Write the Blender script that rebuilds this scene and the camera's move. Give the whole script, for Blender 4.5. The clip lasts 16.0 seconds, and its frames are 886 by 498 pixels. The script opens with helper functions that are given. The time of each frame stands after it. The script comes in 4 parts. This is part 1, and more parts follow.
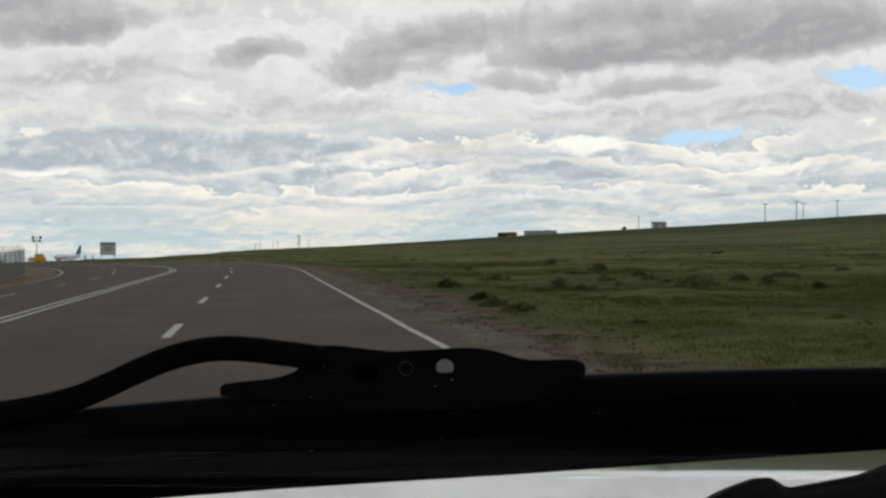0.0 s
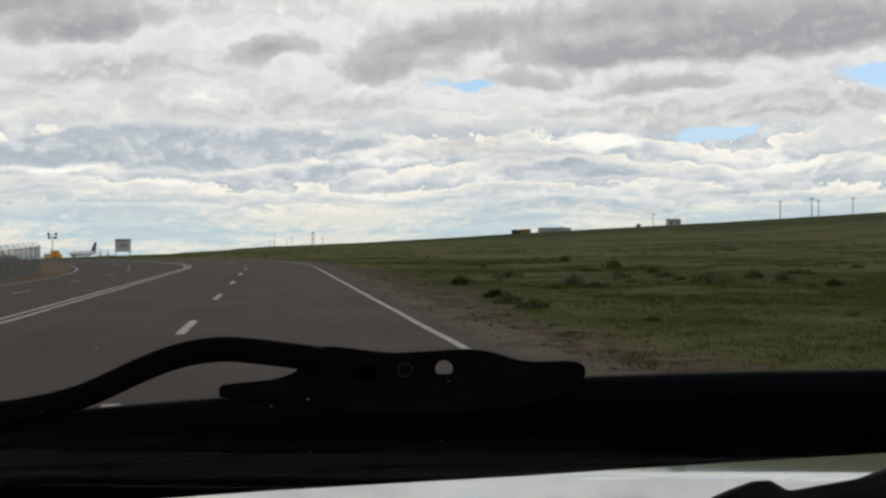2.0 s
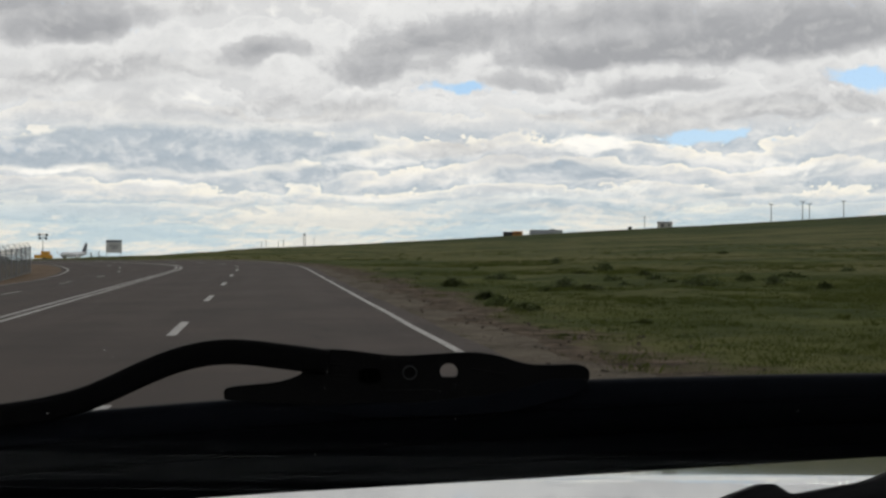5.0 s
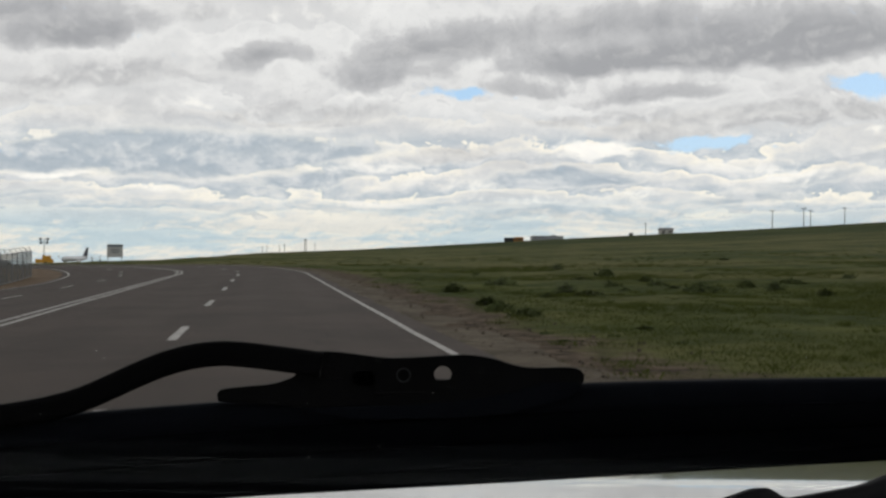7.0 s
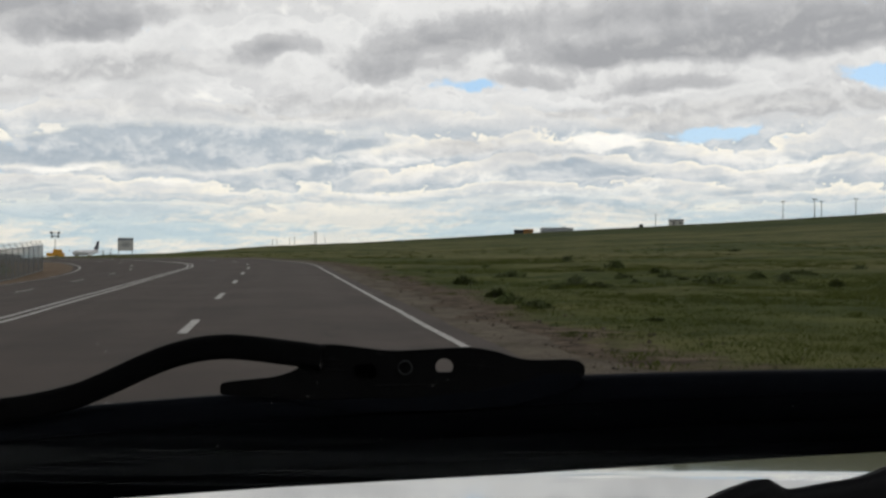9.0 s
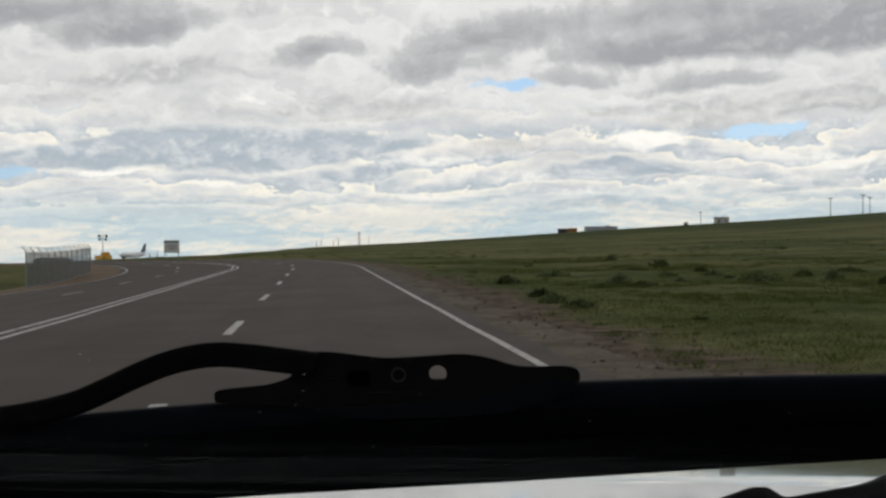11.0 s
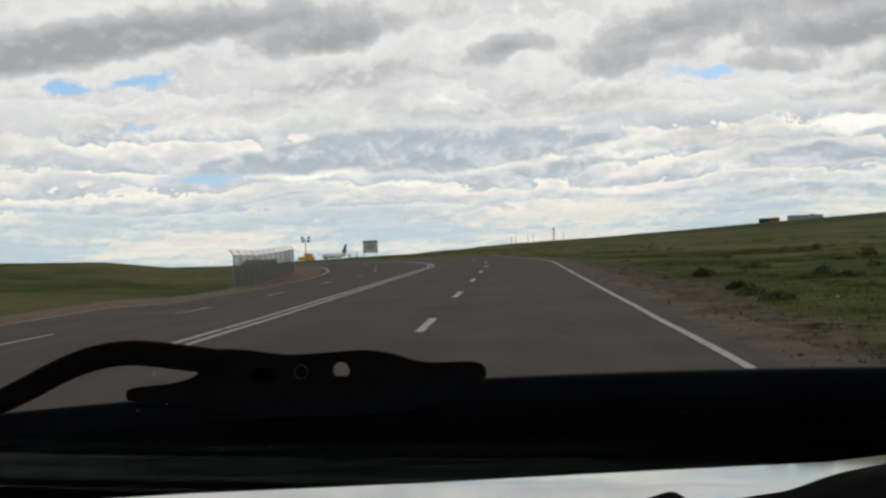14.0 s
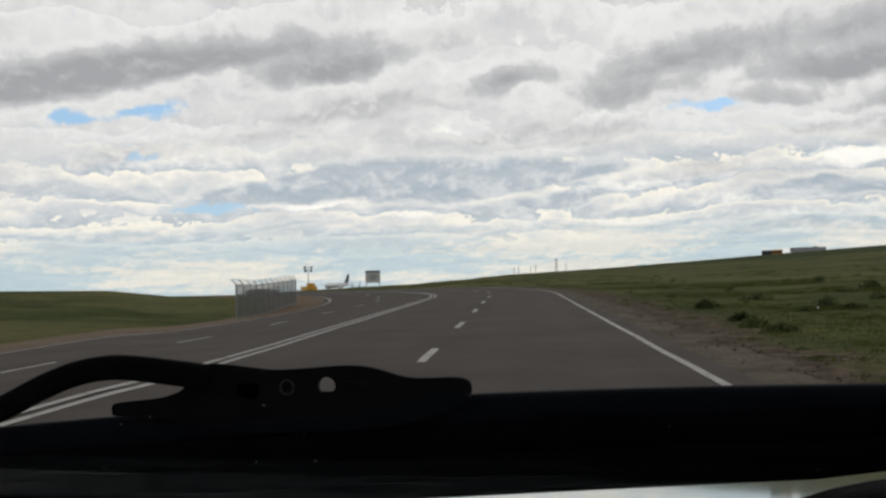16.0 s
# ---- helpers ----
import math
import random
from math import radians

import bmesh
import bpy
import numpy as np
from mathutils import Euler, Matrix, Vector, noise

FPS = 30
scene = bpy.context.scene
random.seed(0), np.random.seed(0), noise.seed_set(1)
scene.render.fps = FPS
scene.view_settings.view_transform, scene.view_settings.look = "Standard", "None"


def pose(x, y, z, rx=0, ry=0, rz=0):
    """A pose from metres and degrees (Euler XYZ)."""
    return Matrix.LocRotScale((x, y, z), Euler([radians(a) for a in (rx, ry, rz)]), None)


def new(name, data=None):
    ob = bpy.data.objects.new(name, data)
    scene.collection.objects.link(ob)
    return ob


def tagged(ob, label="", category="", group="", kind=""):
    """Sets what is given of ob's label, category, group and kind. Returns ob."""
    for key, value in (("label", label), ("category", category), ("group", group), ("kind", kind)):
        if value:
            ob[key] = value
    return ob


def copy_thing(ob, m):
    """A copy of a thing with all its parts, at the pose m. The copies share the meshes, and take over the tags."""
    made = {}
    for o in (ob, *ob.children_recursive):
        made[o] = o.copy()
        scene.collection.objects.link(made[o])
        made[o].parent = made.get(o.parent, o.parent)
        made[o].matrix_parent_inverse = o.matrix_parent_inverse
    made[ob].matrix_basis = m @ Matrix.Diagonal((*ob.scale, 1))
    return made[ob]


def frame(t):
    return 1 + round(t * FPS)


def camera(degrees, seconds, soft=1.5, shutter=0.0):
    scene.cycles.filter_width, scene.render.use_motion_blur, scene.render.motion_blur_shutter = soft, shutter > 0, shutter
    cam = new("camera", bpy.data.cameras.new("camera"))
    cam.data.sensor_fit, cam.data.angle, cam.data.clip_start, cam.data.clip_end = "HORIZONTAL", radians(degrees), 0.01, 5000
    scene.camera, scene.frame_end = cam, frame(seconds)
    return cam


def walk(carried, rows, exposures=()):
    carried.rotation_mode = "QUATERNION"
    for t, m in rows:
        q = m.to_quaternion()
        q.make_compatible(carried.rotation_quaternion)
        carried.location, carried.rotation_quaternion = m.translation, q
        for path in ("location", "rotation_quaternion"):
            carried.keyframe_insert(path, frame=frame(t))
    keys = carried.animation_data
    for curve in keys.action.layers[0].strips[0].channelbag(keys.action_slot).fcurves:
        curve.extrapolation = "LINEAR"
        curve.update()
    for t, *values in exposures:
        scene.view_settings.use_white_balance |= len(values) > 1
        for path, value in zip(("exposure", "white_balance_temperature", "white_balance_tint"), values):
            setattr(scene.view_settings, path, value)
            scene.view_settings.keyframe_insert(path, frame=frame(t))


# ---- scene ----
cam = camera(42.3, 16.0, soft=2.6)

# Seconds, place of the eye in the driver's cab, and its turn.
PATH = (
    (0.0, -0.0048, 0.0003, 1.3978, 89.917, 0.119, -0.811),
    (0.5, -0.0037, 0.0025, 1.4020, 89.782, 0.047, -0.732),
    (1.0, -0.0018, 0.0017, 1.3999, 89.717, 0.213, -0.591),
    (1.5, -0.0003, 0.0013, 1.4015, 89.807, -0.012, -0.341),
    (2.0, 0.0007, 0.0018, 1.3993, 89.769, 0.057, -0.115),
    (2.5, 0.0004, 0.0017, 1.3997, 89.852, 0.081, 0.005),
    (3.0, -0.0013, 0.0018, 1.4018, 89.854, -0.068, 0.017),
    (3.5, -0.0030, 0.0018, 1.4010, 89.713, 0.256, -0.300),
    (4.0, -0.0046, 0.0016, 1.4002, 89.693, -0.211, -0.488),
    (6.5, -0.0030, -0.0005, 1.3994, 90.183, 0.062, -0.621),
    (7.0, -0.0019, 0.0012, 1.3986, 90.146, -0.309, -0.487),
    (7.5, -0.0002, 0.0010, 1.3984, 90.156, -0.189, -0.360),
    (8.0, -0.0014, 0.0017, 1.4035, 89.551, -0.359, -0.276),
    (8.5, -0.0006, -0.0004, 1.3986, 89.752, -0.209, -0.206),
    (11.0, 0.0204, 0.0032, 1.4011, 89.758, 0.384, 2.182),
    (11.5, 0.0291, 0.0017, 1.4008, 89.751, 0.622, 3.131),
    (12.0, 0.0447, 0.0007, 1.4007, 89.948, 0.593, 4.425),
    (12.5, 0.0623, 0.0052, 1.3997, 89.941, 0.968, 6.751),
    (13.0, 0.0817, 0.0114, 1.4002, 89.923, 1.426, 9.355),
    (13.5, 0.1054, 0.0241, 1.3988, 90.042, 1.552, 10.434),
    (14.0, 0.1242, 0.0339, 1.3973, 89.738, 1.818, 11.913),
    (14.5, 0.1302, 0.0365, 1.3945, 90.627, 1.671, 12.824),
    (15.0, 0.1313, 0.0373, 1.3919, 90.955, 1.560, 12.216),
    (15.5, 0.1305, 0.0344, 1.3930, 91.363, 1.460, 12.154),
    (16.0, 0.1296, 0.0353, 1.3918, 91.263, 1.507, 12.044),
)
walk(cam, [(r[0], pose(*r[1:])) for r in PATH])

# ---------------------------------------------------------------- world
EYE = 1.4          # eye height over the road
STRAIGHT, LEVEL = 784, 436   # bearing dead ahead, and height of the horizon
F = 2026.0         # bearings and heights are written as tangents times this


def sky_world():
    w = bpy.data.worlds.new("sky")
    scene.world = w
    w.use_nodes = True
    nt = w.node_tree
    nt.nodes.clear()
    N, L = nt.nodes.new, nt.links.new

    def put(socket, v):
        if hasattr(v, "is_linked"):
            L(v, socket)
        else:
            socket.default_value = v

    def math_(op, a, b=0.0, clamp=False):
        n = N("ShaderNodeMath")
        n.operation, n.use_clamp = op, clamp
        put(n.inputs[0], a)
        put(n.inputs[1], b)
        return n.outputs[0]

    def add(*terms):
        total = terms[0]
        for t in terms[1:]:
            total = math_("ADD", total, t)
        return total

    def times(a, b):
        return math_("MULTIPLY", a, b)

    def vec(op, a, b=(0, 0, 0)):
        n = N("ShaderNodeVectorMath")
        n.operation = op
        put(n.inputs[0], a)
        put(n.inputs[1], b)
        return n.outputs["Value"] if op == "LENGTH" else n.outputs[0]

    def combine(x, y, z=0.0):
        n = N("ShaderNodeCombineXYZ")
        for i, v in enumerate((x, y, z)):
            put(n.inputs[i], v)
        return n.outputs[0]

    def noise_(v, scale, detail, rough, colour=False):
        n = N("ShaderNodeTexNoise")
        put(n.inputs["Vector"], v)
        n.inputs["Scale"].default_value, n.inputs["Detail"].default_value, n.inputs["Roughness"].default_value = scale, detail, rough
        return n.outputs[1 if colour else 0]

    def smooth(v, lo, hi, a=0.0, b=1.0):
        n = N("ShaderNodeMapRange")
        n.interpolation_type = "SMOOTHSTEP"
        put(n.inputs["Value"], v)
        for k, x in (("From Min", lo), ("From Max", hi), ("To Min", a), ("To Max", b)):
            n.inputs[k].default_value = x
        return n.outputs[0]

    def mix(f, a, b):
        n = N("ShaderNodeMix")
        n.data_type = "RGBA"
        put(n.inputs["Factor"], f)
        for k, v in (("A", a), ("B", b)):
            put(n.inputs[k], (*v, 1) if isinstance(v, tuple) else v)
        return n.outputs["Result"]

    way = N("ShaderNodeTexCoord").outputs["Generated"]
    sep = N("ShaderNodeSeparateXYZ")
    L(way, sep.inputs[0])
    x, y, z = sep.outputs
    up = math_("MAXIMUM", z, -0.015)
    # cloud deck: bearing against height, flattening towards the horizon
    turn = math_("ARCTAN2", x, y)
    deck = combine(times(turn, 19.0), times(math_("LOGARITHM", add(up, 0.08), 2.71828), 5.2))
    billow = noise_(deck, 0.75, 6, 0.55, True)
    warp = vec("SUBTRACT", billow, (0.5, 0.5, 0.5))
    ahead = math_("MAXIMUM", y, 0.05)
    front = vec("ADD", combine(math_("DIVIDE", x, ahead), math_("DIVIDE", z, ahead)), vec("MULTIPLY", warp, (0.085, 0.030, 0.0)))

    def masses(rows, base=1.0):
        """Heaps of cloud at given bearings: soft and round above, flatter beneath by the factor base."""
        total = None
        for aim, level, half_w, half_h, amount in rows:
            d = vec("MULTIPLY", vec("SUBTRACT", front, ((aim - STRAIGHT) / F, (LEVEL - level) / F, 0)), (F / half_w, F / half_h, 0))
            if base != 1.0:
                s = N("ShaderNodeSeparateXYZ")
                L(d, s.inputs[0])
                h = math_("SUBTRACT", s.outputs[1], times(s.outputs[0], 0.07 * half_w / half_h))
                d = combine(s.outputs[0], math_("MAXIMUM", h, times(h, -base)))
            length = vec("LENGTH", d)
            g = times(math_("EXPONENT", times(times(length, length), -1.0)), amount)
            total = g if total is None else math_("ADD", total, g)
        return total

    dark, pale_grey, slate = masses(DARK, 2.2), masses(PALE_GREY, 2.0), masses(SLATE, 2.0)
    bright, blue = masses(BRIGHT), masses(BLUE)

    bent = vec("ADD", deck, vec("MULTIPLY", warp, (0.9, 0.5, 0)))
    lit = vec("ADD", bent, (-0.05, 0.13, 0))

    def folds(v):
        """Long folds of cloud, and puffs on them."""
        return noise_(vec("MULTIPLY", v, (0.5, 1.0, 1)), 1.1, 2, 0.45), noise_(v, 2.6, 6, 0.62)

    broad = noise_(vec("MULTIPLY", bent, (0.26, 0.5, 1)), 1.0, 3, 0.5)
    fold, fluff = folds(bent)
    fold_up, fluff_up = folds(lit)
    puff = add(times(fold, 0.6), times(fluff, 0.4))
    relief = add(times(math_("SUBTRACT", fold, fold_up), 0.6), times(math_("SUBTRACT", fluff, fluff_up), 0.45))

    # pale veil behind everything, with soft folds
    veil = add(0.60, times(add(broad, -0.5), 0.9), times(relief, 0.6), times(bright, 0.25))
    cloud = mix(smooth(veil, 0.25, 0.90), (0.57, 0.575, 0.585), (0.85, 0.845, 0.835))
    # rows of cloud one behind the other: grey beneath, lit along the ragged upper edge
    level = N("ShaderNodeSeparateXYZ")
    L(deck, level.inputs[0])

    def rows(freq, shift, sway, fray):
        """Height within a row of clouds, 0 at its base and 1 at its top."""
        r = add(times(level.outputs[1], freq), shift, times(broad, 2.0), times(fold, sway), times(fluff, fray))
        return math_("FRACT", add(r, 40.0))

    def ramp(v, stops):
        n = N("ShaderNodeValToRGB")
        put(n.inputs[0], v)
        e = n.color_ramp.elements
        e[0].position, e[0].color = stops[0][0], (*stops[0][1], 1)
        e[1].position, e[1].color = stops[-1][0], (*stops[-1][1], 1)
        for at, c in stops[1:-1]:
            e.new(at).color = (*c, 1)
        return n.outputs[0]

    high = ramp(rows(0.95, 0.2, 2.0, 0.85), ((0.0, (0.60, 0.60, 0.61)), (0.45, (0.73, 0.725, 0.72)), (0.85, (0.84, 0.835, 0.825)), (1.0, (0.90, 0.89, 0.875))))
    cloud = mix(times(smooth(z, 0.08, 0.13), smooth(add(puff, times(bright, 0.3)), 0.36, 0.6, 0.2, 0.75)), cloud, high)
    heap = ramp(rows(1.4, 0.0, 2.2, 1.35), ((0.0, (0.41, 0.485, 0.555)), (0.28, (0.555, 0.60, 0.64)), (0.6, (0.76, 0.76, 0.745)), (0.85, (0.95, 0.905, 0.81)), (1.0, (1.07, 1.005, 0.86))))
    patch = smooth(add(times(broad, 0.5), times(fold, 0.5), times(bright, 0.2)), 0.38, 0.54, 0.15, 0.9)
    cloud = mix(times(patch, smooth(z, 0.085, 0.13, 1.0, 0.0)), cloud, heap)
    bank = add(slate, times(add(fold, -0.5), 0.25), times(add(fluff, -0.5), 0.32), times(relief, -0.35))
    cloud = mix(times(smooth(bank, 0.0, 0.16, 0.0, 0.3), smooth(slate, 0.02, 0.15)), cloud, (0.98, 0.955, 0.885))
    cloud = mix(times(smooth(bank, 0.12, 0.34), 0.92), cloud, mix(smooth(relief, -0.12, 0.20), (0.40, 0.465, 0.53), (0.555, 0.60, 0.64)))
    cloud = mix(smooth(add(bright, times(relief, 0.6), times(add(fluff, -0.5), 0.9)), 0.12, 0.55), cloud, (1.04, 1.01, 0.945))
    # soft grey sheets of the high deck
    thick = add(pale_grey, times(add(puff, -0.5), 0.45), times(add(fluff, -0.5), 0.25), times(add(broad, -0.5), 0.35), times(relief, -0.4))
    cloud = mix(times(smooth(thick, 0.10, 0.24), 0.72), cloud, mix(smooth(relief, -0.10, 0.10), (0.49, 0.49, 0.50), (0.68, 0.675, 0.67)))
    # dark banks, thick in the middle and pale at the frayed upper edge
    thick = add(dark, times(add(puff, -0.5), 0.5), times(add(fluff, -0.5), 0.65), times(relief, -0.6))
    body = mix(smooth(thick, 0.22, 0.75), (0.56, 0.56, 0.57), (0.35, 0.355, 0.375))
    body = mix(smooth(relief, 0.0, 0.14, 0.0, 0.4), body, (0.66, 0.655, 0.65))
    cloud = mix(smooth(thick, -0.02, 0.12, 0.0, 0.5), cloud, (0.86, 0.855, 0.845))
    cloud = mix(times(smooth(thick, 0.12, 0.36), 0.92), cloud, body)
    # haze towards the horizon, faint banks showing through
    low = smooth(z, 0.008, 0.062, 1.0, 0.0)
    hazy = mix(smooth(add(broad, times(relief, 0.9), times(fluff, 0.3)), 0.57, 0.80), (0.50, 0.63, 0.685), (0.83, 0.80, 0.715))
    cloud = mix(times(low, 0.8), cloud, hazy)
    # cloud above the view darkened, to cut the light on the ground
    cloud = mix(smooth(z, 0.24, 0.6), cloud, vec("MULTIPLY", cloud, (0.42, 0.43, 0.46)))
    # clear gaps
    sky = N("ShaderNodeTexSky")
    sky.sky_type, sky.sun_disc = "NISHITA", False
    sky.sun_elevation, sky.sun_rotation = SUN_UP, SUN_TURN
    clear = mix(0.6, vec("MULTIPLY", sky.outputs[0], (0.12, 0.12, 0.12)), (0.34, 0.59, 0.90))
    gap = smooth(add(blue, times(add(fluff, -0.5), -1.5), times(relief, -0.8)), 0.28, 0.78)
    col = mix(gap, cloud, clear)
    bg = N("ShaderNodeBackground")
    L(col, bg.inputs[0])
    bg.inputs[1].default_value = 1.0
    out = N("ShaderNodeOutputWorld")
    L(bg.outputs[0], out.inputs[0])


SUN_UP, SUN_TURN = radians(48), radians(35)
# bearing, height, half width, half height, strength
DARK = ((140, 58, 150, 55, 0.72), (480, 100, 90, 34, 0.55), (690, 135, 110, 45, 0.5), (800, 78, 140, 50, 0.55), (1060, 106, 160, 30, 0.6), (1290, 88, 230, 52, 0.7),
        (1500, 60, 200, 60, 0.7), (1150, 30, 260, 50, 0.45), (950, 150, 110, 22, 0.4), (1190, 158, 190, 22, 0.42), (-480, 55, 280, 62, 0.8), (-170, 22, 280, 48, 0.75))
PALE_GREY = ((250, 128, 220, 40, 0.34), (600, 200, 150, 24, 0.36), (1280, 212, 190, 34, 0.36), (1500, 185, 150, 26, 0.32), (830, 268, 130, 26, 0.26), (330, 20, 120, 40, 0.26),
             (60, 180, 160, 26, 0.22), (450, 190, 110, 22, 0.22), (1030, 200, 170, 18, 0.2), (-300, 200, 180, 40, 0.22), (620, 60, 90, 30, 0.16))
SLATE = ((180, 268, 190, 34, 0.62), (400, 282, 190, 36, 0.62), (570, 262, 150, 22, 0.34), (550, 314, 95, 16, 0.5), (1010, 308, 120, 18, 0.55), (950, 372, 150, 18, 0.45),
         (70, 335, 110, 14, 0.34), (1160, 372, 160, 14, 0.34), (1480, 300, 120, 16, 0.3), (700, 372, 140, 16, 0.26), (1330, 338, 120, 14, 0.34), (-80, 290, 140, 26, 0.34), (420, 372, 120, 12, 0.26))
BRIGHT = ((1070, 254, 66, 20, 0.62), (1390, 290, 140, 18, 0.4), (362, 172, 34, 12, 0.34), (110, 300, 70, 9, 0.5), (300, 322, 80, 8, 0.36), (1545, 212, 34, 10, 0.4), (690, 292, 90, 14, 0.36),
          (870, 325, 80, 10, 0.34), (860, 112, 40, 24, 0.26), (1150, 325, 46, 14, 0.4), (680, 350, 90, 9, 0.4), (570, 30, 130, 40, 0.16), (640, 160, 60, 10, 0.2), (-200, 215, 170, 40, 0.22), (940, 345, 70, 8, 0.36))
BLUE = ((840, 163, 62, 12, 1.0), (1275, 240, 92, 15, 1.0), (1552, 140, 66, 24, 0.95), (-390, 112, 60, 16, 0.9), (-225, 108, 80, 16, 1.0), (-110, 300, 110, 12, 0.8), (20, 262, 40, 8, 0.6), (-230, 200, 60, 20, 0.55))
sky_world()

sun = new("sun", bpy.data.lights.new("sun", "SUN"))
sun.data.energy, sun.data.angle, sun.data.color = 0.5, radians(14), (1.0, 0.96, 0.9)
sun.matrix_world = pose(0, 0, 50, 90 - math.degrees(SUN_UP), 0, 180 - math.degrees(SUN_TURN))

# ---------------------------------------------------------------- materials


def material(name, dark, light, scale=4.0, rough=0.8, metal=0.0, bump=0.0, fine=60.0, big=0.0, coat=0.0, spec=0.5, stain=None, random_tone=0.0):
    """Two scales of tone (a broad one at `scale`, a fine one at `fine` per metre), bump from the fine one, optional stains."""
    m = bpy.data.materials.new(name)
    m.use_nodes = True
    nt = m.node_tree
    b = nt.nodes["Principled BSDF"]
    N, L = nt.nodes.new, nt.links.new
    co = N("ShaderNodeTexCoord").outputs["Object"] if not big else N("ShaderNodeNewGeometry").outputs["Position"]

    def tex(s, d, r=0.6):
        n = N("ShaderNodeTexNoise")
        L(co, n.inputs["Vector"])
        n.inputs["Scale"].default_value, n.inputs["Detail"].default_value, n.inputs["Roughness"].default_value = s, d, r
        return n.outputs[0]

    broad, small = tex(scale, 6), tex(fine, 4)
    add = N("ShaderNodeMath")
    add.operation = "MULTIPLY_ADD"
    L(small, add.inputs[0])
    add.inputs[1].default_value = 0.5
    L(broad, add.inputs[2])
    fac = N("ShaderNodeMapRange")
    L(add.outputs[0], fac.inputs["Value"])
    fac.inputs["From Min"].default_value, fac.inputs["From Max"].default_value = 0.5, 1.0
    mix = N("ShaderNodeMix")
    mix.data_type = "RGBA"
    L(fac.outputs[0], mix.inputs["Factor"])
    mix.inputs["A"].default_value, mix.inputs["B"].default_value = (*dark, 1), (*light, 1)
    col = mix.outputs["Result"]
    if stain:
        s = N("ShaderNodeMapRange")
        L(tex(stain[1], 8, 0.65), s.inputs["Value"])
        s.inputs["From Min"].default_value, s.inputs["From Max"].default_value = stain[2], stain[2] + 0.12
        k = N("ShaderNodeMix")
        k.data_type = "RGBA"
        L(s.outputs[0], k.inputs["Factor"])
        L(col, k.inputs["A"])
        k.inputs["B"].default_value = (*stain[0], 1)
        col = k.outputs["Result"]
    if random_tone:
        hs = N("ShaderNodeHueSaturation")
        rr = N("ShaderNodeMapRange")
        L(N("ShaderNodeNewGeometry").outputs["Random Per Island"], rr.inputs["Value"])
        rr.inputs["To Min"].default_value, rr.inputs["To Max"].default_value = 1 - random_tone, 1 + random_tone
        L(rr.outputs[0], hs.inputs["Value"])
        L(col, hs.inputs["Color"])
        col = hs.outputs["Color"]
    L(col, b.inputs["Base Color"])
    b.inputs["Roughness"].default_value, b.inputs["Metallic"].default_value = rough, metal
    b.inputs["Coat Weight"].default_value, b.inputs["Coat Roughness"].default_value = coat, 0.04
    b.inputs["Specular IOR Level"].default_value = spec
    if bump:
        bp = N("ShaderNodeBump")
        bp.inputs["Strength"].default_value, bp.inputs["Distance"].default_value = bump, 0.02 if not big else big
        L(small, bp.inputs["Height"])
        L(bp.outputs[0], b.inputs["Normal"])
    return m




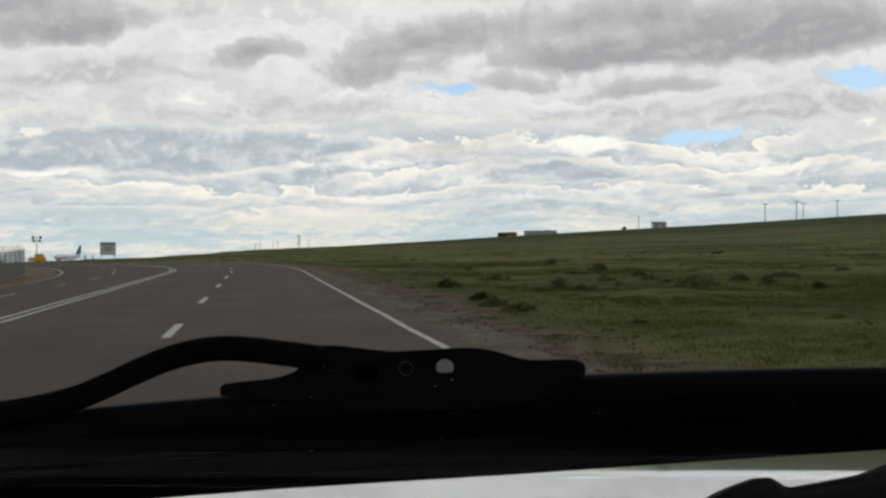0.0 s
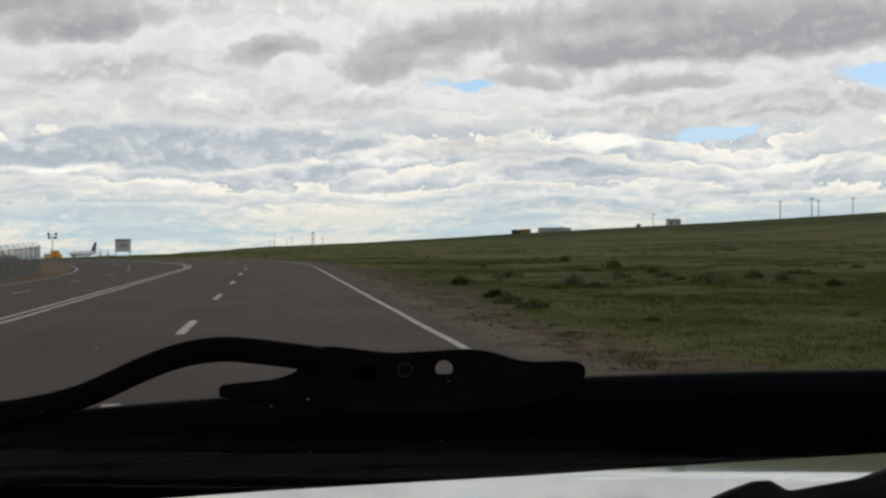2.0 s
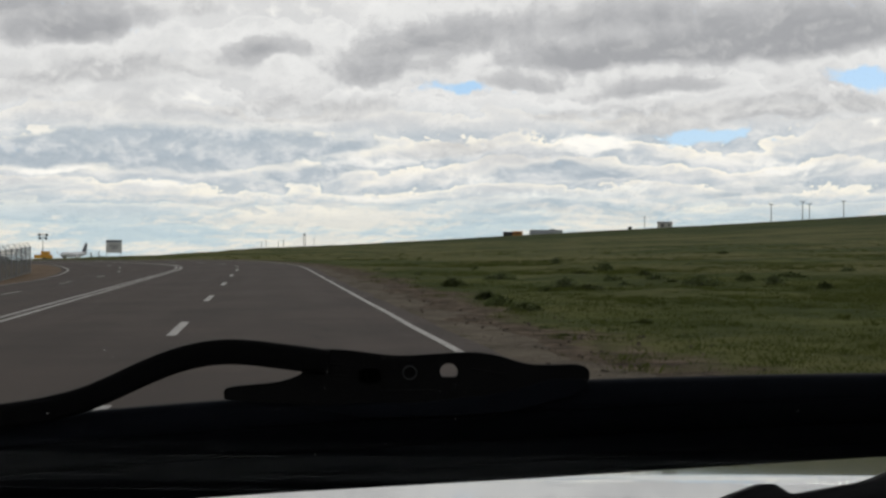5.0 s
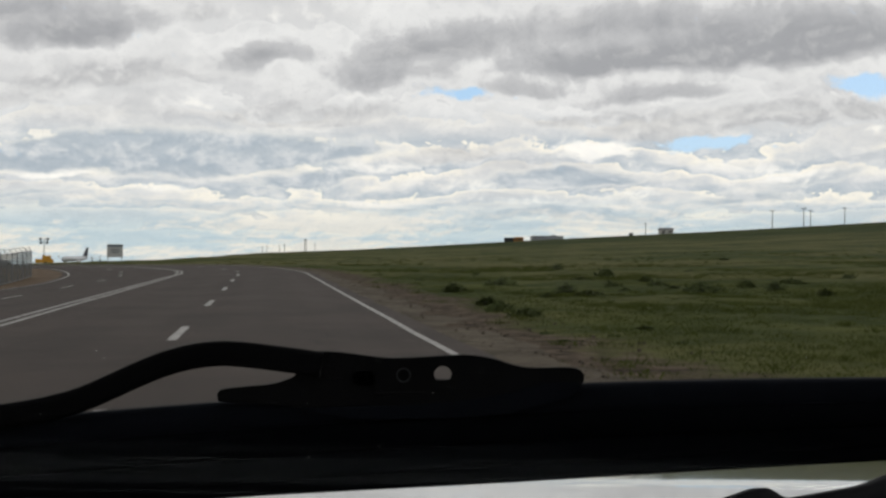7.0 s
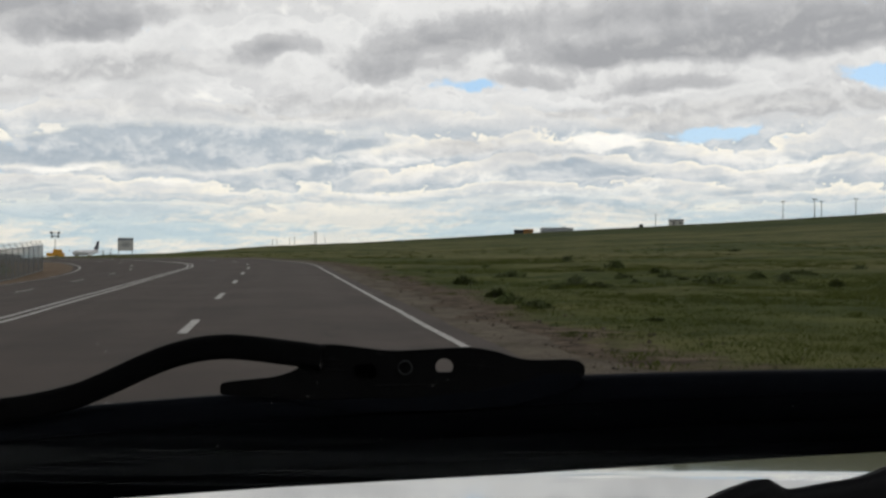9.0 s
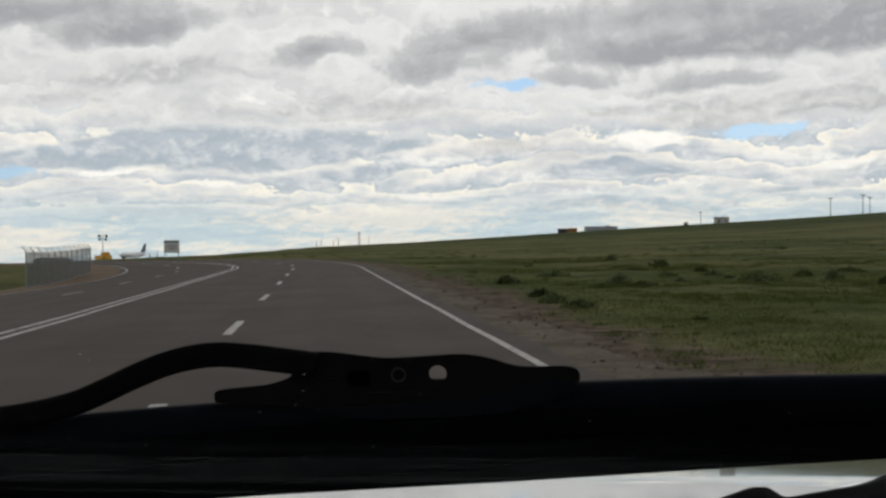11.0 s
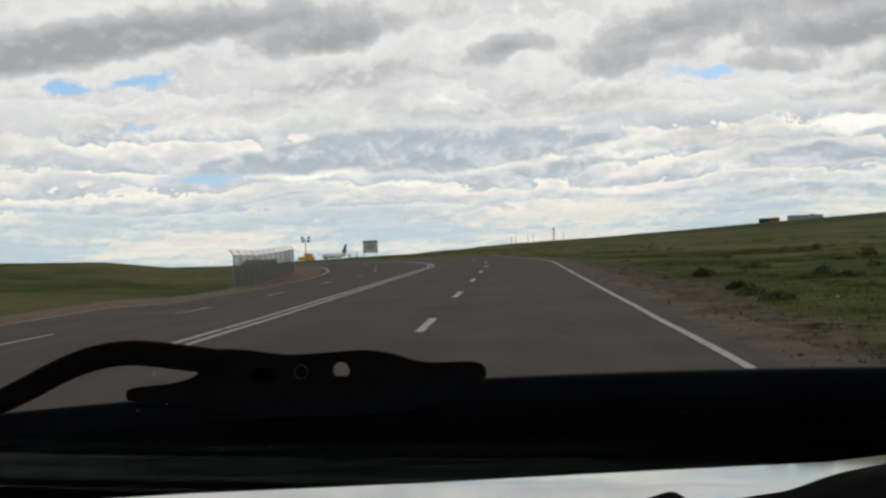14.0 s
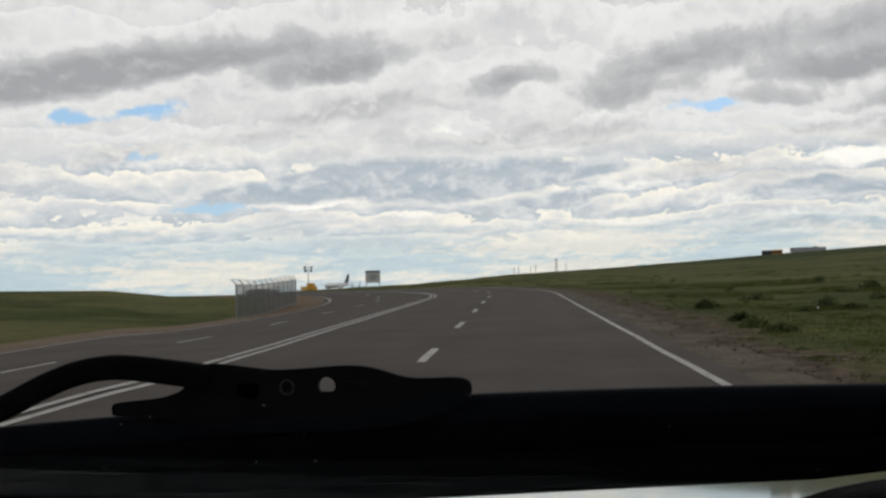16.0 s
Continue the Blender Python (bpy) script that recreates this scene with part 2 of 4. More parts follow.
def grass_material():
    """Prairie: patches at three sizes, and bare earth showing through towards the road's edge."""
    m = bpy.data.materials.new("prairie")
    m.use_nodes = True
    nt = m.node_tree
    bs = nt.nodes["Principled BSDF"]
    N, L = nt.nodes.new, nt.links.new
    pos = N("ShaderNodeNewGeometry").outputs["Position"]

    def tex(s, d, r=0.6, shift=(0, 0, 0)):
        mp = N("ShaderNodeMapping")
        mp.inputs["Location"].default_value = shift
        L(pos, mp.inputs["Vector"])
        n = N("ShaderNodeTexNoise")
        L(mp.outputs[0], n.inputs["Vector"])
        n.inputs["Scale"].default_value, n.inputs["Detail"].default_value, n.inputs["Roughness"].default_value = s, d, r
        return n.outputs[0]

    def span(v, lo, hi):
        n = N("ShaderNodeMapRange")
        n.interpolation_type = "SMOOTHSTEP"
        L(v, n.inputs["Value"])
        n.inputs["From Min"].default_value, n.inputs["From Max"].default_value = lo, hi
        return n.outputs[0]

    def mix(f, a, c):
        n = N("ShaderNodeMix")
        n.data_type = "RGBA"
        L(f, n.inputs["Factor"])
        for k, v in (("A", a), ("B", c)):
            if isinstance(v, tuple):
                n.inputs[k].default_value = (*v, 1)
            else:
                L(v, n.inputs[k])
        return n.outputs["Result"]

    fine, clump, patch, field = tex(9.0, 5), tex(1.1, 5, 0.65), tex(0.22, 5, 0.6, (40, 9, 0)), tex(0.035, 4, 0.55, (11, 70, 0))
    col = mix(span(clump, 0.36, 0.66), GREEN_DARK, GREEN_MID)
    col = mix(span(patch, 0.44, 0.68), col, GREEN_PALE)
    col = mix(span(field, 0.42, 0.58), col, mix(span(clump, 0.35, 0.65), TAN_DARK, TAN_PALE))
    col = mix(span(fine, 0.62, 0.8), col, TAN_PALE)
    # darker growth on the far ridge, with a ragged lower edge
    reach = N("ShaderNodeVectorMath")
    reach.operation = "LENGTH"
    L(pos, reach.inputs[0])
    shifted = N("ShaderNodeMath")
    shifted.operation = "MULTIPLY_ADD"
    L(tex(0.012, 5, 0.6, (5, 2, 0)), shifted.inputs[0])
    shifted.inputs[1].default_value = 420.0
    L(reach.outputs["Value"], shifted.inputs[2])
    col = mix(span(shifted.outputs[0], 560, 680), col, mix(span(tex(0.05, 4, 0.6), 0.4, 0.65), GREEN_DARK, GREEN_MID))
    # bare earth beside the asphalt, with a ragged edge
    side = N("ShaderNodeAttribute")
    side.attribute_name = "off_road"

    def math_(op, u, v):
        n = N("ShaderNodeMath")
        n.operation = op
        for socket, w in zip(n.inputs, (u, v)):
            if isinstance(w, float):
                socket.default_value = w
            else:
                L(w, socket)
        return n.outputs[0]

    earth = mix(span(tex(2.3, 6, 0.65), 0.35, 0.7), EARTH_DARK, EARTH_PALE)
    earth = mix(span(tex(0.6, 5, 0.6, (8, 1, 0)), 0.55, 0.7), earth, EARTH_PALE)
    ragged = math_("ADD", math_("MULTIPLY", tex(0.16, 4, 0.55, (3, 3, 0)), 5.0), math_("MULTIPLY", tex(1.3, 5, 0.65, (9, 4, 0)), 2.2))
    near = span(math_("SUBTRACT", side.outputs["Fac"], ragged), -1.5, -0.5)
    far_side = span(math_("MULTIPLY", side.outputs["Fac"], -1.0), 17.0, 19.5)
    col = mix(math_("MAXIMUM", near, far_side), earth, col)
    L(col, bs.inputs["Base Color"])
    bs.inputs["Roughness"].default_value, bs.inputs["Specular IOR Level"].default_value = 0.95, 0.05
    bp = N("ShaderNodeBump")
    bp.inputs["Strength"].default_value, bp.inputs["Distance"].default_value = 0.6, 0.12
    L(tex(3.0, 6, 0.7), bp.inputs["Height"])
    L(bp.outputs[0], bs.inputs["Normal"])
    return m


def asphalt_material():
    """Worn asphalt: broad stains, paler wheel tracks along the lanes, grit and a few open cracks."""
    m = bpy.data.materials.new("asphalt")
    m.use_nodes = True
    nt = m.node_tree
    bs = nt.nodes["Principled BSDF"]
    N, L = nt.nodes.new, nt.links.new
    pos = N("ShaderNodeNewGeometry").outputs["Position"]
    across = N("ShaderNodeAttribute")
    across.attribute_name = "across"

    def math_(op, u, v=0.0):
        n = N("ShaderNodeMath")
        n.operation = op
        for socket, w in zip(n.inputs, (u, v)):
            if isinstance(w, (int, float)):
                socket.default_value = w
            else:
                L(w, socket)
        return n.outputs[0]

    def tex(scale, detail, rough=0.6):
        n = N("ShaderNodeTexNoise")
        L(pos, n.inputs["Vector"])
        n.inputs["Scale"].default_value, n.inputs["Detail"].default_value, n.inputs["Roughness"].default_value = scale, detail, rough
        return n.outputs[0]

    def span(v, lo, hi, top=1.0):
        n = N("ShaderNodeMapRange")
        n.interpolation_type = "SMOOTHSTEP"
        L(v, n.inputs["Value"])
        n.inputs["From Min"].default_value, n.inputs["From Max"].default_value, n.inputs["To Max"].default_value = lo, hi, top
        return n.outputs[0]

    def mix(f, u, v):
        n = N("ShaderNodeMix")
        n.data_type = "RGBA"
        L(f, n.inputs["Factor"])
        for k, w in (("A", u), ("B", v)):
            if isinstance(w, tuple):
                n.inputs[k].default_value = (*w, 1)
            else:
                L(w, n.inputs[k])
        return n.outputs["Result"]

    grit = tex(45.0, 4)
    col = mix(span(math_("ADD", tex(0.3, 6), math_("MULTIPLY", grit, 0.4)), 0.5, 0.9), (0.042, 0.0315, 0.0245), (0.066, 0.050, 0.0395))
    wheel = math_("COSINE", math_("MULTIPLY", math_("ADD", across.outputs["Fac"], 1.05), math.tau / 1.82))
    col = mix(math_("MULTIPLY", span(wheel, -0.2, 1.0, 0.4), span(tex(0.12, 4), 0.3, 0.65)), col, (0.077, 0.060, 0.0485))
    col = mix(span(tex(0.9, 8, 0.65), 0.62, 0.76, 0.8), col, (0.086, 0.070, 0.0595))
    col = mix(span(tex(0.5, 5, 0.6), 0.64, 0.74, 0.55), col, (0.03, 0.025, 0.022))
    crack = N("ShaderNodeTexVoronoi")
    crack.feature = "DISTANCE_TO_EDGE"
    bent = N("ShaderNodeVectorMath")
    bent.operation = "MULTIPLY_ADD"
    L(N("ShaderNodeTexNoise").outputs[1], bent.inputs[0])
    bent.inputs[1].default_value = (0.6, 0.6, 0.0)
    L(pos, bent.inputs[2])
    L(bent.outputs[0], crack.inputs["Vector"])
    crack.inputs["Scale"].default_value = 0.22
    line = math_("MULTIPLY", math_("LESS_THAN", crack.outputs[0], 0.0035), span(tex(0.2, 3), 0.48, 0.6, 0.7))
    col = mix(line, col, (0.016, 0.014, 0.012))
    L(col, bs.inputs["Base Color"])
    bs.inputs["Roughness"].default_value, bs.inputs["Specular IOR Level"].default_value = 0.85, 0.25
    bp = N("ShaderNodeBump")
    bp.inputs["Strength"].default_value, bp.inputs["Distance"].default_value = 0.25, 0.01
    L(grit, bp.inputs["Height"])
    L(bp.outputs[0], bs.inputs["Normal"])
    return m


GREEN_DARK, GREEN_MID, GREEN_PALE = (0.034, 0.046, 0.0112), (0.060, 0.076, 0.0190), (0.094, 0.104, 0.0310)
EARTH_DARK, EARTH_PALE = (0.044, 0.033, 0.023), (0.150, 0.116, 0.083)
TAN_DARK, TAN_PALE = (0.080, 0.086, 0.028), (0.136, 0.128, 0.051)
M_GRASS = grass_material()
M_BLADE = material("grass_blades", (0.060, 0.076, 0.0185), (0.106, 0.121, 0.035), 0.25, 0.85, fine=2.0, big=0.1, spec=0.05, random_tone=0.18)


def let_light_through(m):
    """Thin leaves: half of the light that falls on them goes through."""
    nt = m.node_tree
    body, out = nt.nodes["Principled BSDF"], nt.nodes["Material Output"]
    thin, both = nt.nodes.new("ShaderNodeBsdfTranslucent"), nt.nodes.new("ShaderNodeMixShader")
    nt.links.new(body.inputs["Base Color"].links[0].from_socket, thin.inputs[0])
    nt.links.new(body.outputs[0], both.inputs[1])
    nt.links.new(thin.outputs[0], both.inputs[2])
    nt.links.new(both.outputs[0], out.inputs[0])


let_light_through(M_BLADE)
M_WEED = material("weed_leaves", (0.046, 0.062, 0.018), (0.095, 0.116, 0.038), 0.6, 0.8, fine=6.0, spec=0.2, random_tone=0.4)
M_ASPHALT = asphalt_material()
M_PAINT = material("road_paint", (0.29, 0.272, 0.252), (0.49, 0.47, 0.43), 2.5, 0.7, fine=25.0, big=0.01, stain=((0.10, 0.088, 0.08), 2.2, 0.56))
M_DIRT = material("dirt", (0.056, 0.046, 0.033), (0.158, 0.131, 0.095), 0.8, 0.95, bump=0.8, fine=5.0, big=0.08, spec=0.1, stain=((0.045, 0.045, 0.02), 0.9, 0.56))
M_REDDIRT = material("reddish_dirt", (0.12, 0.085, 0.056), (0.215, 0.158, 0.108), 0.5, 0.95, bump=0.8, fine=5.0, big=0.08, spec=0.1, stain=((0.06, 0.055, 0.025), 0.7, 0.6))
M_CLOD = material("earth_clod", (0.05, 0.042, 0.033), (0.13, 0.107, 0.082), 6.0, 0.95, fine=40.0, bump=0.6, spec=0.1, random_tone=0.4)
M_GALV = material("galvanised_steel", (0.16, 0.17, 0.17), (0.26, 0.27, 0.27), 3.0, 0.5, 0.6)
M_WIRE = material("weathered_wire", (0.055, 0.062, 0.06), (0.095, 0.105, 0.1), 3.0, 0.7, 0.2)
M_RUBBER = material("black_rubber", (0.0028, 0.0037, 0.0058), (0.0058, 0.0073, 0.0105), 40.0, 0.8, fine=900.0, bump=0.1, spec=0.05, stain=((0.016, 0.016, 0.016), 60.0, 0.7))
M_ARM = material("black_painted_steel", (0.0036, 0.0036, 0.0037), (0.0066, 0.0066, 0.0066), 60.0, 0.75, fine=1200.0, bump=0.12, spec=0.06, stain=((0.035, 0.034, 0.032), 110.0, 0.66))
M_BAR = material("black_arm_paint", (0.0016, 0.0016, 0.0018), (0.0032, 0.0032, 0.0034), 60.0, 0.8, fine=1200.0, bump=0.12, spec=0.06, stain=((0.03, 0.029, 0.028), 120.0, 0.68))
# darker copy of the rubber, with the shade on the lower ribs in its colour
M_RUBBER_SHADED = material("shaded_matt_rubber", (0.0016, 0.0019, 0.0025), (0.0032, 0.0038, 0.0048), 40.0, 0.95, fine=900.0, spec=0.0)
M_SLOT_SHADE = material("painted_slot_shade", (0.0006, 0.0006, 0.0006), (0.001, 0.001, 0.001), 30.0, 0.9, spec=0.0)
M_RIVET = material("worn_steel", (0.012, 0.013, 0.014), (0.035, 0.037, 0.037), 300.0, 0.6, 0.4)
M_SILVER = material("silver_car_paint", (0.44, 0.45, 0.445), (0.52, 0.525, 0.51), 5.0, 0.05, 0.88, fine=300.0, stain=((0.2, 0.195, 0.18), 30.0, 0.7))
M_TRIM = material("black_plastic", (0.004, 0.004, 0.0045), (0.008, 0.008, 0.009), 30.0, 0.7, fine=700.0, bump=0.1, spec=0.15)
M_TYRE = material("tyre_rubber", (0.012, 0.012, 0.012), (0.03, 0.029, 0.028), 8.0, 0.85, fine=60.0)
M_WHITE = material("white_paint", (0.66, 0.67, 0.68), (0.78, 0.78, 0.78), 0.5, 0.4, fine=4.0)
M_NAVY = material("dark_tail", (0.03, 0.032, 0.05), (0.055, 0.055, 0.08), 0.5, 0.4, fine=4.0)
M_YELLOW = material("yellow_paint", (0.62, 0.30, 0.02), (0.75, 0.38, 0.03), 1.0, 0.5, fine=12.0, stain=((0.3, 0.16, 0.03), 2.0, 0.68))
M_ORANGE = material("orange_steel", (0.38, 0.16, 0.02), (0.50, 0.22, 0.03), 0.8, 0.6, fine=8.0, stain=((0.2, 0.09, 0.03), 1.2, 0.62))
M_DARKBOX = material("dark_steel", (0.018, 0.02, 0.02), (0.035, 0.036, 0.034), 0.8, 0.6, fine=8.0)
M_SIGN = material("sign_sheet", (0.46, 0.46, 0.44), (0.54, 0.54, 0.52), 1.0, 0.5, fine=9.0)
M_SIGNBLUE = material("sign_header_paint", (0.14, 0.17, 0.2), (0.2, 0.23, 0.26), 2.0, 0.5, fine=9.0)
M_INK = material("sign_ink", (0.11, 0.12, 0.13), (0.17, 0.18, 0.19), 2.0, 0.6, fine=9.0)
M_POLE = material("weathered_pole", (0.11, 0.10, 0.09), (0.19, 0.175, 0.16), 2.0, 0.8, fine=15.0)
M_WALL = material("pale_wall", (0.46, 0.45, 0.41), (0.56, 0.55, 0.5), 0.4, 0.8, fine=4.0)
M_GREYWALL = material("grey_metal_wall", (0.24, 0.26, 0.28), (0.34, 0.36, 0.37), 0.1, 0.6, fine=1.0)
M_ROOF = material("dark_roof", (0.1, 0.1, 0.1), (0.16, 0.16, 0.155), 0.3, 0.8, fine=3.0)
M_WINDOW = material("window_dark", (0.03, 0.035, 0.04), (0.05, 0.055, 0.06), 1.0, 0.2, fine=4.0)

M_GLASS = bpy.data.materials.new("clear_glass")
M_GLASS.use_nodes = True
_b = M_GLASS.node_tree.nodes["Principled BSDF"]
_b.inputs["Transmission Weight"].default_value, _b.inputs["Roughness"].default_value, _b.inputs["IOR"].default_value = 1.0, 0.0, 1.05
_b.inputs["Base Color"].default_value = (0.985, 0.99, 0.985, 1)

M_DUST = bpy.data.materials.new("pale_dust")
M_DUST.use_nodes = True
_t = M_DUST.node_tree.nodes.new("ShaderNodeBsdfTranslucent")
_t.inputs[0].default_value = (0.75, 0.74, 0.7, 1)
M_DUST.node_tree.links.new(_t.outputs[0], M_DUST.node_tree.nodes["Material Output"].inputs[0])

# ---------------------------------------------------------------- mesh tools


def mesh_from(name, verts, faces, mat=None, smooth=False):
    me = bpy.data.meshes.new(name)
    me.from_pydata([tuple(map(float, v)) for v in verts], [], [tuple(map(int, f)) for f in faces])
    if mat:
        me.materials.append(mat)
    if smooth:
        me.polygons.foreach_set("use_smooth", [True] * len(me.polygons))
    me.update()
    return me


def part(name, bm, mat, parent, label="", smooth=False):
    me = bpy.data.meshes.new(name)
    bmesh.ops.recalc_face_normals(bm, faces=bm.faces)
    bm.to_mesh(me)
    bm.free()
    me.materials.append(mat)
    if smooth:
        me.polygons.foreach_set("use_smooth", [True] * len(me.polygons))
    ob = new(name, me)
    ob.parent = parent
    if label:
        tagged(ob, label)
    return ob


def thing(name, m, label, category, group="", kind=""):
    ob = new(name)
    ob.matrix_basis = m
    return tagged(ob, label, category, group, kind)


def box(sx, sy, sz, x=0, y=0, z=0, bevel=0.0, bm=None, turn=None):
    """A bevelled box centred on x, y with its foot at z."""
    own = bmesh.new()
    bmesh.ops.create_cube(own, size=1, matrix=Matrix.Translation((0, 0, 0.5)))
    bmesh.ops.transform(own, matrix=Matrix.Diagonal((sx, sy, sz, 1)), verts=own.verts)
    if bevel:
        bmesh.ops.bevel(own, geom=own.edges[:], offset=bevel, segments=2, affect="EDGES")
    bmesh.ops.transform(own, matrix=Matrix.Translation((x, y, z)) @ (turn or Matrix()), verts=own.verts)
    if bm is None:
        return own
    me = bpy.data.meshes.new("tmp")
    own.to_mesh(me)
    own.free()
    bm.from_mesh(me)
    bpy.data.meshes.remove(me)
    return bm


def rod(a, b, r0, r1=None, n=8, bm=None):
    bm = bm or bmesh.new()
    a, b = Vector(a), Vector(b)
    t = (b - a).to_track_quat("Z", "Y").to_matrix().to_4x4()
    bmesh.ops.create_cone(bm, cap_ends=True, segments=n, radius1=r0, radius2=r0 if r1 is None else r1, depth=(b - a).length,
                          matrix=Matrix.Translation((a + b) / 2) @ t)
    return bm


def sweep(rings, close=True):
    """Joins a row of equal rings of points into a tube."""
    bm = bmesh.new()
    rows = [[bm.verts.new(p) for p in r] for r in rings]
    n = len(rows[0])
    for a, b in zip(rows, rows[1:]):
        for i in range(n):
            bm.faces.new((a[i], a[(i + 1) % n], b[(i + 1) % n], b[i]))
    if close:
        bm.faces.new(rows[0])
        bm.faces.new(rows[-1])
    return bm


def slab(outline, depth, holes=(), bevel=0.0):
    """A plate with an outline in x, z and round holes through it, cut flat below, depth along y."""
    cu = bpy.data.curves.new("tmp", "CURVE")
    cu.dimensions, cu.fill_mode, cu.extrude, cu.bevel_depth, cu.bevel_resolution = "2D", "BOTH", depth / 2, bevel, 2
    loops = [outline] + [[(cx + rx * math.cos(i / 20 * math.tau), cz + max(-flat, rz * math.sin(i / 20 * math.tau))) for i in range(20)] for cx, cz, rx, rz, flat in holes]
    for pts in loops:
        sp = cu.splines.new("POLY")
        sp.points.add(len(pts) - 1)
        for q, (u, v) in zip(sp.points, pts):
            q.co = (u, v, 0, 1)
        sp.use_cyclic_u = True
    ob = bpy.data.objects.new("tmp", cu)
    me = bpy.data.meshes.new_from_object(ob)
    bm = bmesh.new()
    bm.from_mesh(me)
    bmesh.ops.transform(bm, matrix=Matrix.Rotation(radians(90), 4, "X"), verts=bm.verts)
    bpy.data.objects.remove(ob)
    bpy.data.meshes.remove(me)
    return bm


def soft_line(pts, n=6):
    """A Catmull-Rom line through points."""
    p = [Vector(q) for q in pts]
    p = [2 * p[0] - p[1]] + p + [2 * p[-1] - p[-2]]
    out = []
    for i in range(1, len(p) - 2):
        for k in range(n):
            t = k / n
            a, b, c, d = p[i - 1:i + 3]
            out.append(0.5 * (2 * b + (c - a) * t + (2 * a - 5 * b + 4 * c - d) * t * t + (3 * b - a - 3 * c + d) * t ** 3))
    return out + [p[-2]]


# ---------------------------------------------------------------- the lie of the land
THETA = radians(8.4)           # heading of the road, to the left of straight ahead
C, S = math.cos(THETA), math.sin(THETA)
BEND, RADIUS = 66.0, 120.0    # where the road bends left, and how sharply
MID_X, MID_Y = 2.5 - BEND * S - RADIUS * C, BEND * C - RADIUS * S

SKY_A = np.arctan(np.array([-1800, -1325, -1090, -1030, -960, -850, -764, -674, -484, -384, -314, -144, 16, 116, 316, 516, 784, 1500, 3000]) / F)
SKY_E = np.array([-12, -9, -13, -19, -26, -27, -26, -22, -16, -10, -4, 3, 12, 18, 29, 39, 53, 72, 60]) / F
RIM_R = np.array([105, 105, 108, 115, 125, 145, 160, 180, 210, 240, 300, 560, 700, 700, 700, 700, 700, 700, 600.0])


def off_road(x, y):
    """Metres to the right of the edge line, along the straight and round the bend."""
    x, y = np.asarray(x, float), np.asarray(y, float)
    q = -(x - 2.5) * S + y * C
    return np.where(q < BEND, (x - 2.5) * C + y * S, np.hypot(x - MID_X, y - MID_Y) - RADIUS)


def land(x, y):
    """Height of the ground: a level road with banking, a crest ahead, a long rise on the other side."""
    x, y = np.asarray(x, float), np.asarray(y, float)
    r, a = np.hypot(x, y) + 1e-6, np.arctan2(x, y)
    e, rim = np.interp(a, SKY_A, SKY_E), np.interp(a, SKY_A, RIM_R)
    back = np.clip((np.abs(a) - 1.1) / 0.8, 0, 1)
    e, rim = e * (1 - back) - 0.008 * back, rim * (1 - back) + 150 * back
    top = EYE + e * rim
    z = np.where(r < rim, top * (np.minimum(r, rim) / rim) ** 1.5, top + (np.minimum(e, 0) - 0.003) * (r - rim))
    s = off_road(x, y)
    left = np.clip((-s - 7.6) / 8.5, 0, 1)
    fade = np.clip((100 - r) / 35, 0, 1)
    z = z - (0.45 * left + 0.3 * np.clip((-s - 16.2) / 3.0, 0, 1)) * fade
    return z


def down(x, y):
    return float(land(x, y))


def bearing(aim, dist):
    """A place on the ground at a bearing and a distance."""
    x = (aim - STRAIGHT) / F * dist
    return x, dist, down(x, dist)


def along(q, s):
    """Road plan: q metres along the edge line, s metres to its right."""
    if q <= BEND:
        return 2.5 - q * S + s * C, q * C + s * S
    h = THETA + (q - BEND) / RADIUS
    return MID_X + (RADIUS + s) * math.cos(h), MID_Y + (RADIUS + s) * math.sin(h)


def build_ground():
    rr = np.concatenate([[0.0], np.geomspace(3.0, 5200, 330)])
    aa = np.linspace(-math.pi, math.pi, 721)[:-1]
    R, A = np.meshgrid(rr, aa, indexing="ij")
    X, Y = R * np.sin(A), R * np.cos(A)
    Z = land(X, Y)
    s = off_road(X, Y)
    rough = np.clip((s - 3.0) / 6.0, 0, 1) * np.clip((R - 5) / 30, 0, 1)
    lump = np.array([noise.noise((a * 0.12, b * 0.12, 0.0)) + 0.5 * noise.noise((a * 0.45, b * 0.45, 3.0)) for a, b in zip(X.ravel(), Y.ravel())]).reshape(X.shape)
    Z = Z + rough * lump * 0.2 * np.clip(400 / (R + 1), 0, 1)
    n = len(aa)
    verts, faces = np.stack([X.ravel(), Y.ravel(), Z.ravel()], 1), []
    for i in range(len(rr) - 1):
        for j in range(n):
            k = (j + 1) % n
            faces.append((i * n + j, i * n + k, (i + 1) * n + k, (i + 1) * n + j))
    me = mesh_from("ground", verts, faces, M_GRASS, True)
    me.attributes.new("off_road", "FLOAT", "POINT").data.foreach_set("value", s.ravel().astype(np.float32))
    ob = new("ground", me)
    tagged(ob, "wide green and tan prairie grassland rising to a low ridge", "ground", kind="structure")


build_ground()


